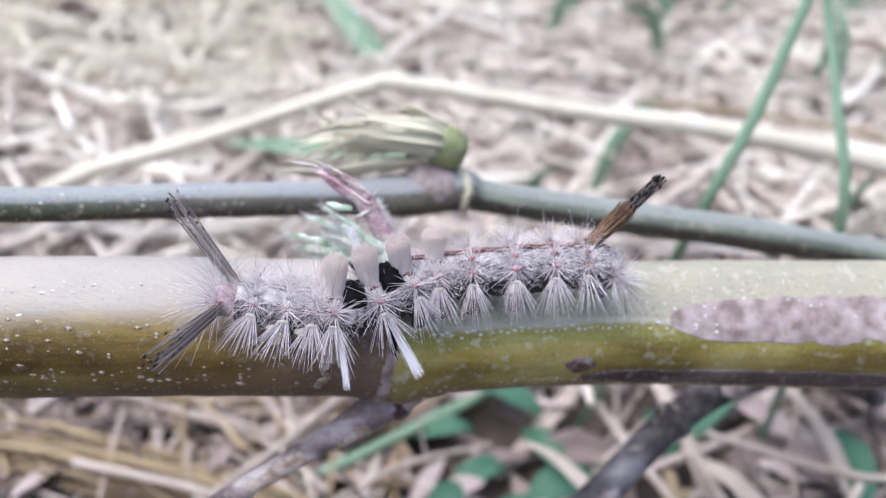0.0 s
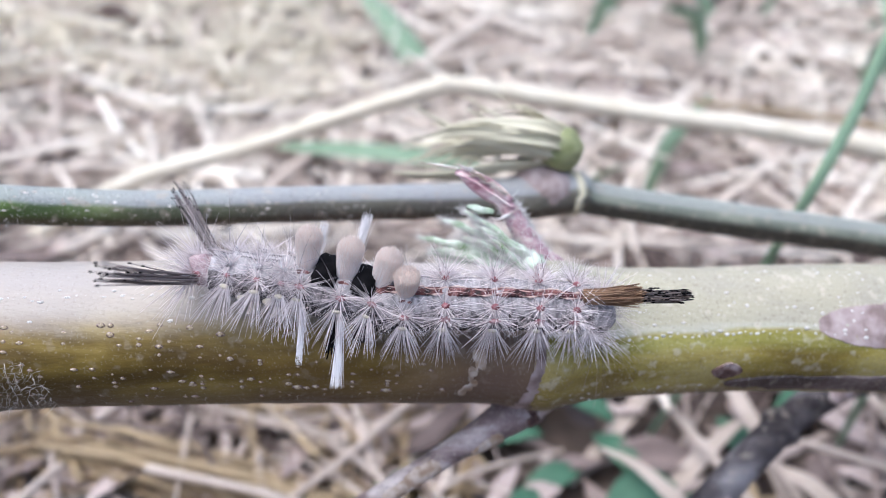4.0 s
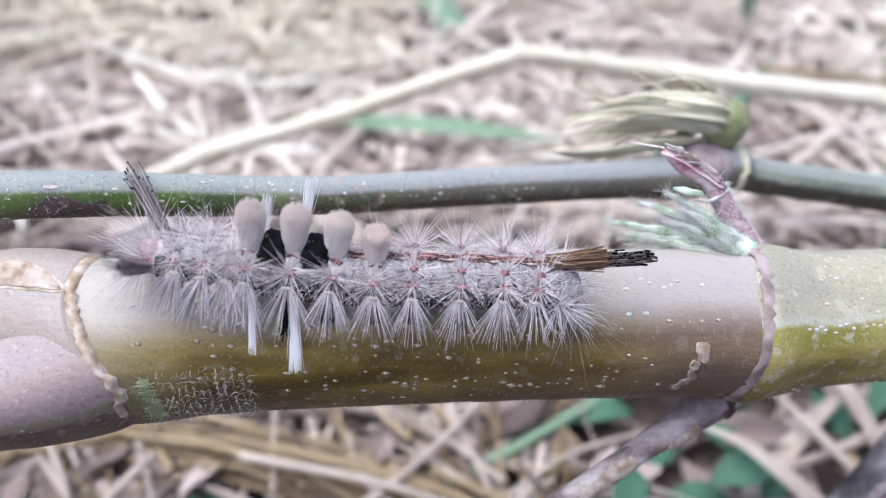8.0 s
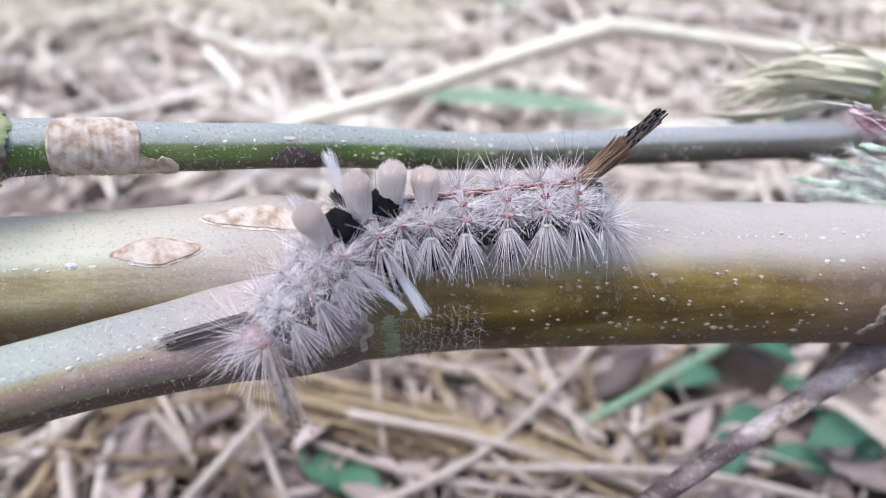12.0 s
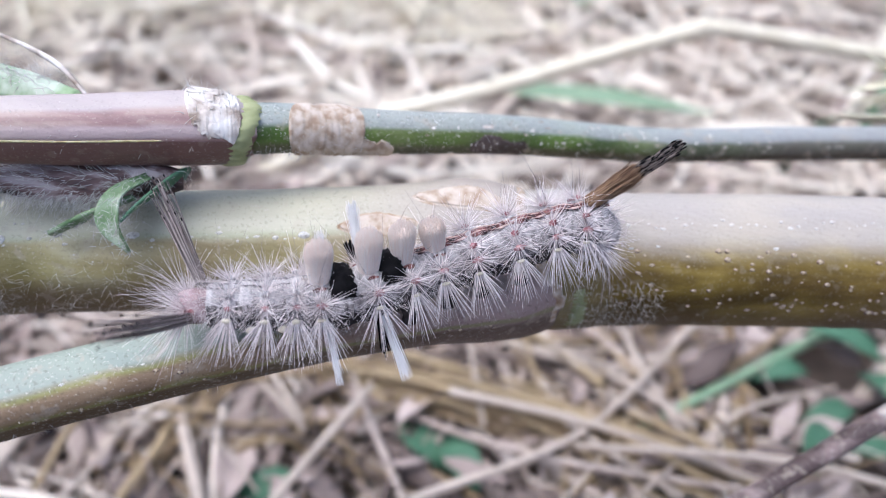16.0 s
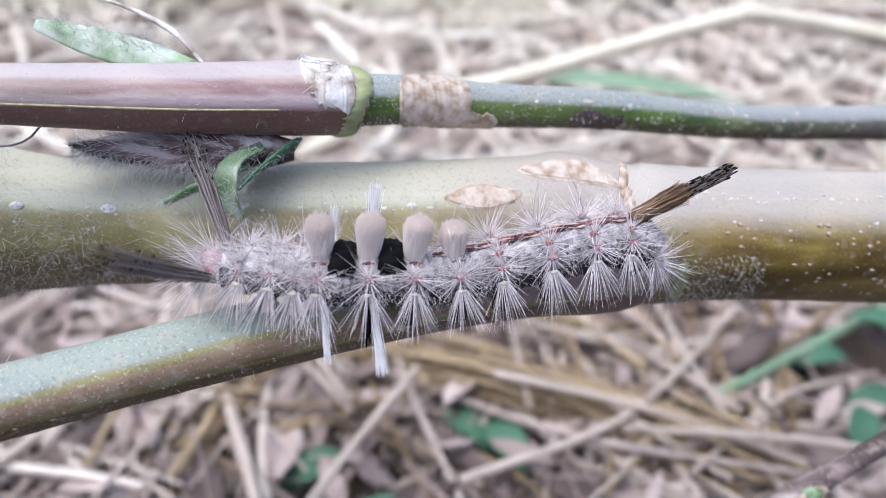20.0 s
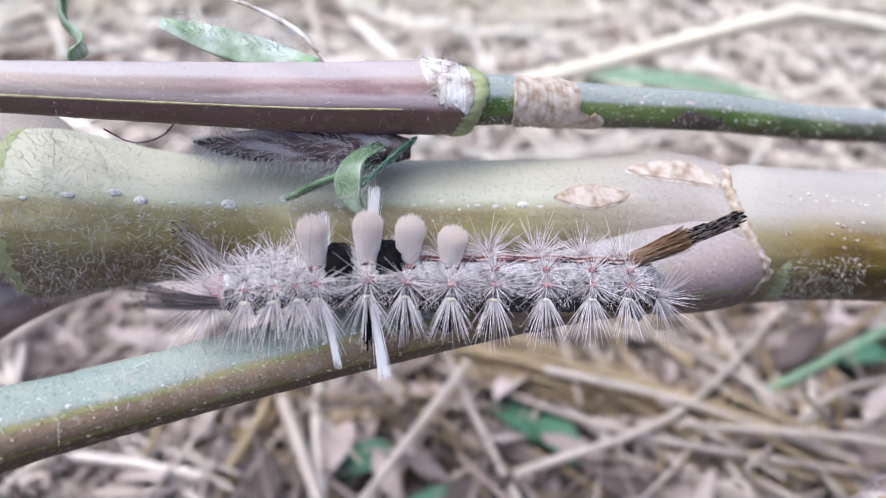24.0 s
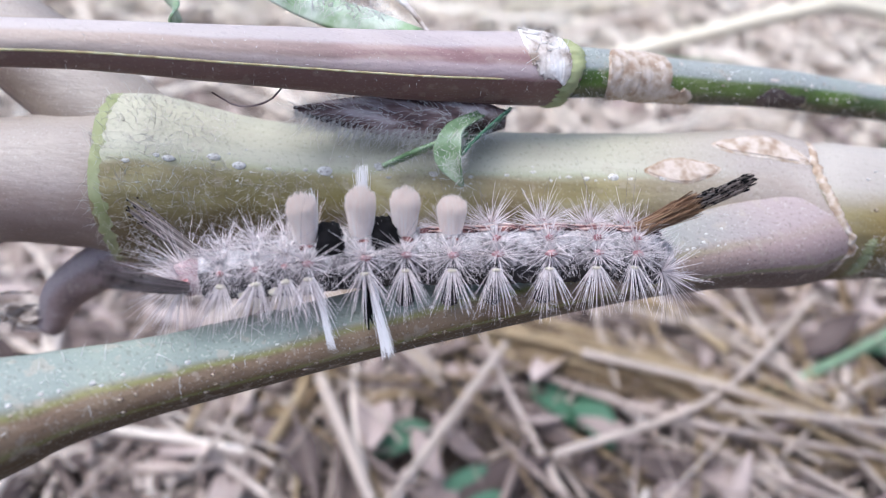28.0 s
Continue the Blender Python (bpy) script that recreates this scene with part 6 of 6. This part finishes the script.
def motions():
    # seconds, lean of the back, seven places of the spine (millimetres), ways of the two head pencils and the tail pencil
    rows = [
        (0, 30, [(-17.41, 55.55, 75.33), (-9.01, 55.89, 73.91), (-6.26, 57.18, 74.04), (-4.11, 58.58, 74.28), (-1.99, 59.8, 74.37), (8.89, 61.63, 74.41), (11.47, 62.12, 73.47)], [(-0.66, 0.65, 0.37), (-0.15, -0.83, 0.25), (0.73, 0.48, 0.49)]),
        (1, 40, [(-20.95, 55.87, 76.21), (-13.58, 55.33, 74.38), (-10.89, 55.78, 73.83), (-7.88, 56.61, 73.63), (-5.13, 57.9, 73.97), (5.3, 60.46, 74.85), (7.03, 60.74, 73.62)], [(-0.46, 0.8, 0.38), (-0.25, -0.69, 0.41), (0.83, 0.33, 0.44)]),
        (2, 45, [(-23.22, 56.79, 76.92), (-15.95, 55.98, 75.33), (-14.04, 56.01, 74.66), (-11.29, 56.17, 74.04), (-8.4, 56.64, 73.77), (3.66, 59.85, 74.81), (5.66, 60.64, 73.79)], [(-0.4, 0.91, -0.12), (-0.25, -0.69, 0.41), (0.89, 0.28, 0.37)]),
        (3, 55, [(-26.08, 57.5, 77.46), (-18.9, 56.53, 75.95), (-17.07, 56.56, 75.65), (-14.92, 56.67, 75.15), (-12.22, 56.78, 74.67), (0.61, 58.38, 74.31), (2.63, 58.81, 73.36)], [(-0.23, 0.95, -0.21), (-0.56, -0.63, 0.54), (0.99, 0.12, 0.02)]),
        (4, 65, [(-29.5, 57, 77.83), (-21.81, 56.81, 76.83), (-19.26, 56.58, 76.13), (-17.16, 56.65, 75.7), (-14.97, 56.37, 74.99), (-3.49, 57.29, 74.14), (-1.33, 57.3, 73.1)], [(-0.55, 0.83, 0.03), (-0.33, -0.73, 0.59), (1, 0.08, -0.04)]),
        (4.5, 65, [(-31.15, 57.19, 78.04), (-24.01, 57.36, 77.46), (-21.84, 57.36, 76.99), (-19.89, 57.13, 76.26), (-17.4, 56.48, 75.53), (-4.06, 57.4, 74.47), (-2.06, 57.33, 73.29)], [(-0.3, 0.9, -0.31), (-0.52, -0.7, 0.49), (0.92, 0.36, -0.16)]),
        (6.5, 60, [(-38.76, 55.51, 78.84), (-31.73, 55.99, 78.21), (-29.31, 56.38, 77.84), (-27.5, 56.64, 77.55), (-25.17, 56.67, 77.03), (-14.31, 55.83, 75.02), (-11.84, 55.47, 74.01)], [(-0.35, 0.93, 0.05), (-0.1, -0.67, 0.55), (0.85, 0.43, -0.3)]),
        (7, 55, [(-40.68, 55.68, 79.09), (-34.45, 55.58, 78.28), (-31.85, 55.68, 77.89), (-29.56, 55.83, 77.54), (-26.83, 56.02, 77.17), (-16.98, 55.29, 75.24), (-14.8, 55.09, 74.41)], [(-0.25, 0.92, 0.05), (-0.07, -0.67, 0.55), (0.94, 0.2, -0.26)]),
        (8, 45, [(-45.39, 54.82, 79.2), (-39.03, 54.83, 78.38), (-36.58, 54.98, 77.94), (-34.16, 55.16, 77.47), (-31.52, 55.36, 76.97), (-21.54, 55.87, 76.18), (-19.58, 55.88, 75.32)], [(-0.55, 0.85, -0.02), (0.21, -0.71, 0.58), (0.95, 0.27, -0.17)]),
        (9, 35, [(-48.19, 52.88, 78.36), (-42.39, 53.85, 78.08), (-40.12, 54.24, 77.51), (-38.1, 54.59, 77.03), (-35.67, 54.8, 76.63), (-24.45, 55.86, 76.01), (-22.76, 56.31, 75.46)], [(-0.85, 0.38, 0.36), (0.08, -0.69, 0.58), (0.89, 0.45, 0.1)]),
        (10, 35, [(-51.02, 50.07, 78.16), (-44.76, 52.99, 79.4), (-42.94, 53.97, 79.05), (-41.39, 54.45, 78.54), (-39.37, 54.52, 78.0), (-27.53, 55.41, 76.95), (-25.15, 55.88, 76.37)], [(-0.97, 0.12, 0.12), (0.32, -0.81, 0.46), (0.78, 0.58, 0.22)]),
        (11, 35, [(-52.92, 47.29, 76.94), (-46.87, 51.21, 79.45), (-45.09, 52.33, 79.23), (-43.46, 53.26, 79.07), (-41.64, 53.84, 78.68), (-31.16, 54.8, 78.02), (-28.86, 55.03, 77.23)], [(-0.95, 0.27, 0.16), (0.32, -0.83, 0.44), (0.77, 0.58, 0.25)]),
        (12, 35, [(-53, 44.84, 75.23), (-48.35, 49.41, 78.6), (-46.71, 50.94, 78.86), (-45.26, 52.08, 78.84), (-43.03, 52.81, 78.57), (-33.82, 54.72, 78.56), (-32, 55.16, 77.78)], [(-0.93, -0.11, -0.34), (0.4, -0.87, 0.28), (0.74, 0.57, 0.36)]),
        (12.5, 35, [(-55.4, 43.79, 75.89), (-49.1, 48.38, 78.48), (-47.75, 50.34, 78.86), (-46.51, 51.66, 78.92), (-44.78, 52.6, 78.8), (-34.78, 54.18, 78.53), (-32.52, 54.41, 77.62)], [(-0.95, 0.29, 0.15), (0.16, -0.99, -0.04), (0.71, 0.61, 0.35)]),
        (14.5, 40, [(-64.62, 41.75, 78.61), (-57.21, 44.77, 78.35), (-54.85, 46.61, 77.87), (-52.72, 48.26, 77.81), (-50.22, 49.79, 78.19), (-41.71, 53.05, 79.56), (-39.98, 52.96, 78.36)], [(-0.88, 0.47, 0.09), (0.1, -0.76, 0.45), (0.86, 0.37, 0.35)]),
        (15, 40, [(-66.38, 40.59, 78.64), (-58.62, 43.57, 78.22), (-56.51, 45.52, 77.83), (-54.42, 47.2, 77.66), (-52.41, 48.76, 77.8), (-42.8, 52.01, 79.19), (-41.25, 51.99, 78.13)], [(-0.85, 0.45, 0.28), (0.15, -0.76, 0.45), (0.8, 0.52, 0.3)]),
        (16, 40, [(-70.95, 39.92, 79.21), (-62.65, 41.88, 78.33), (-59.84, 43.5, 77.93), (-57.87, 45.02, 77.65), (-55.57, 46.64, 77.58), (-46.3, 50.07, 78.87), (-44.57, 50.21, 77.69)], [(-0.56, 0.77, 0.3), (-0.16, -0.78, 0.61), (0.82, 0.37, 0.43)]),
        (17, 38, [(-73.78, 39.91, 79.26), (-66.03, 41.08, 78.58), (-63.35, 42.03, 78.19), (-60.79, 43.15, 77.68), (-58.22, 44.36, 77.3), (-48.55, 48.53, 78.54), (-46.53, 48.76, 76.82)], [(-0.4, 0.92, -0), (-0.22, -0.77, 0.61), (0.86, 0.4, 0.33)]),
        (18, 35, [(-76.12, 41.47, 79.21), (-69.43, 40.09, 78.81), (-66.61, 40.8, 78.47), (-64.23, 41.27, 78.03), (-61.55, 42.19, 77.51), (-50.4, 46.95, 77.78), (-48.2, 47.79, 76.08)], [(-0.1, 0.92, 0.38), (-0.42, -0.61, 0.67), (0.79, 0.5, 0.36)]),
        (19, 35, [(-76.24, 41.2, 79.6), (-69.68, 40.06, 78.85), (-67, 40.5, 78.46), (-64.45, 41.16, 78.06), (-61.86, 42.02, 77.55), (-50.8, 46.93, 77.86), (-48.35, 47.64, 75.91)], [(-0.09, 0.93, 0.36), (-0.45, -0.61, 0.65), (0.86, 0.39, 0.35)]),
        (20, 35, [(-77.43, 40.05, 79.07), (-69.95, 39.85, 78.85), (-67.24, 40.47, 78.51), (-64.63, 41.15, 78.11), (-61.91, 42.18, 77.65), (-51.16, 46.65, 77.47), (-48.33, 47.39, 75.43)], [(-0.48, 0.79, 0.39), (-0.25, -0.53, 0.58), (0.87, 0.35, 0.34)]),
        (21.5, 32, [(-80.27, 37.91, 79.17), (-73.22, 39.67, 79.45), (-70.78, 40.42, 79.21), (-68.59, 41, 78.84), (-65.74, 41.21, 78.42), (-54.67, 44.94, 77.26), (-51.76, 45.8, 75.33)], [(-0.8, 0.6, 0.02), (-0.2, -0.55, 0.6), (0.83, 0.22, 0.51)]),
        (23.5, 30, [(-84.12, 36.52, 78.97), (-77.61, 37.88, 79.41), (-74.94, 38.46, 79.35), (-72.32, 38.96, 79.05), (-69.59, 39.33, 78.68), (-58.78, 42.78, 77.83), (-56.4, 43.35, 76.1)], [(-0.78, 0.58, -0.25), (-0.08, -0.6, 0.62), (0.9, 0.22, 0.37)]),
        (24, 30, [(-84.45, 36.24, 79.09), (-77.85, 37.55, 79.42), (-74.99, 38.2, 79.38), (-72.71, 38.69, 79.06), (-70.09, 39.12, 78.73), (-59.2, 41.77, 77.2), (-57.2, 42.72, 75.98)], [(-0.7, 0.67, -0.26), (-0.08, -0.6, 0.62), (0.88, 0.16, 0.44)]),
        (25, 28, [(-85.37, 34.14, 79.66), (-79.61, 36.35, 79.95), (-77.37, 37.38, 79.67), (-75.19, 38.26, 79.33), (-72.51, 38.42, 78.99), (-60.84, 41.37, 77.67), (-58.66, 42.06, 76.27)], [(-0.8, 0.6, 0), (-0.03, -0.59, 0.63), (0.88, 0.37, 0.3)]),
        (26, 28, [(-87.58, 33.5, 79.59), (-81.22, 36.01, 80.02), (-78.58, 37.03, 79.7), (-76.19, 37.75, 79.32), (-73.72, 38.12, 79.12), (-62.65, 40.43, 77.75), (-60.64, 41.09, 76.59)], [(-0.7, 0.65, -0.29), (-0.05, -0.59, 0.62), (0.91, 0.28, 0.3)]),
        (27, 28, [(-90.46, 33.49, 79.46), (-83.28, 35.55, 79.71), (-80.78, 36.53, 79.65), (-78.65, 37.22, 79.4), (-75.88, 37.5, 79.28), (-64.09, 40.19, 78.29), (-62.11, 40.78, 77.2)], [(-0.75, 0.63, -0.15), (-0.05, -0.58, 0.61), (0.85, 0.35, 0.4)]),
        (28, 28, [(-92.45, 32.71, 79.37), (-84.76, 34.73, 79.72), (-81.72, 35.71, 79.66), (-79.27, 36.53, 79.44), (-76.51, 37.05, 79.31), (-65.48, 39.63, 78.49), (-63.11, 40.07, 77.16)], [(-0.78, 0.6, -0.15), (-0.05, -0.57, 0.61), (0.86, 0.16, 0.49)]),
    ]
    root, parts = [], {}
    for t, tilt, spine, ways in rows:
        poses = ring_poses(tilt, spine)
        base = poses[6]
        root.append((t, base))
        inv = base.inverted()
        for ob, m in zip(BODY_RINGS, poses):
            parts.setdefault(ob, []).append((t, inv @ m))
        for ob, way, m, off in zip(PENCILS, ways, (poses[0], poses[0], poses[11]), ((-0.3, -1.0, 1.0), (0.3, 1.3, 0.2), (-0.3, 0, 1.9))):
            at = m @ (Vector(off) * MM)
            parts.setdefault(ob, []).append((t, inv @ upright(way, (0, -0.3, 1), at)))
    walk(CATERPILLAR, root)
    for ob, own in parts.items():
        walk(ob, own)


motions()
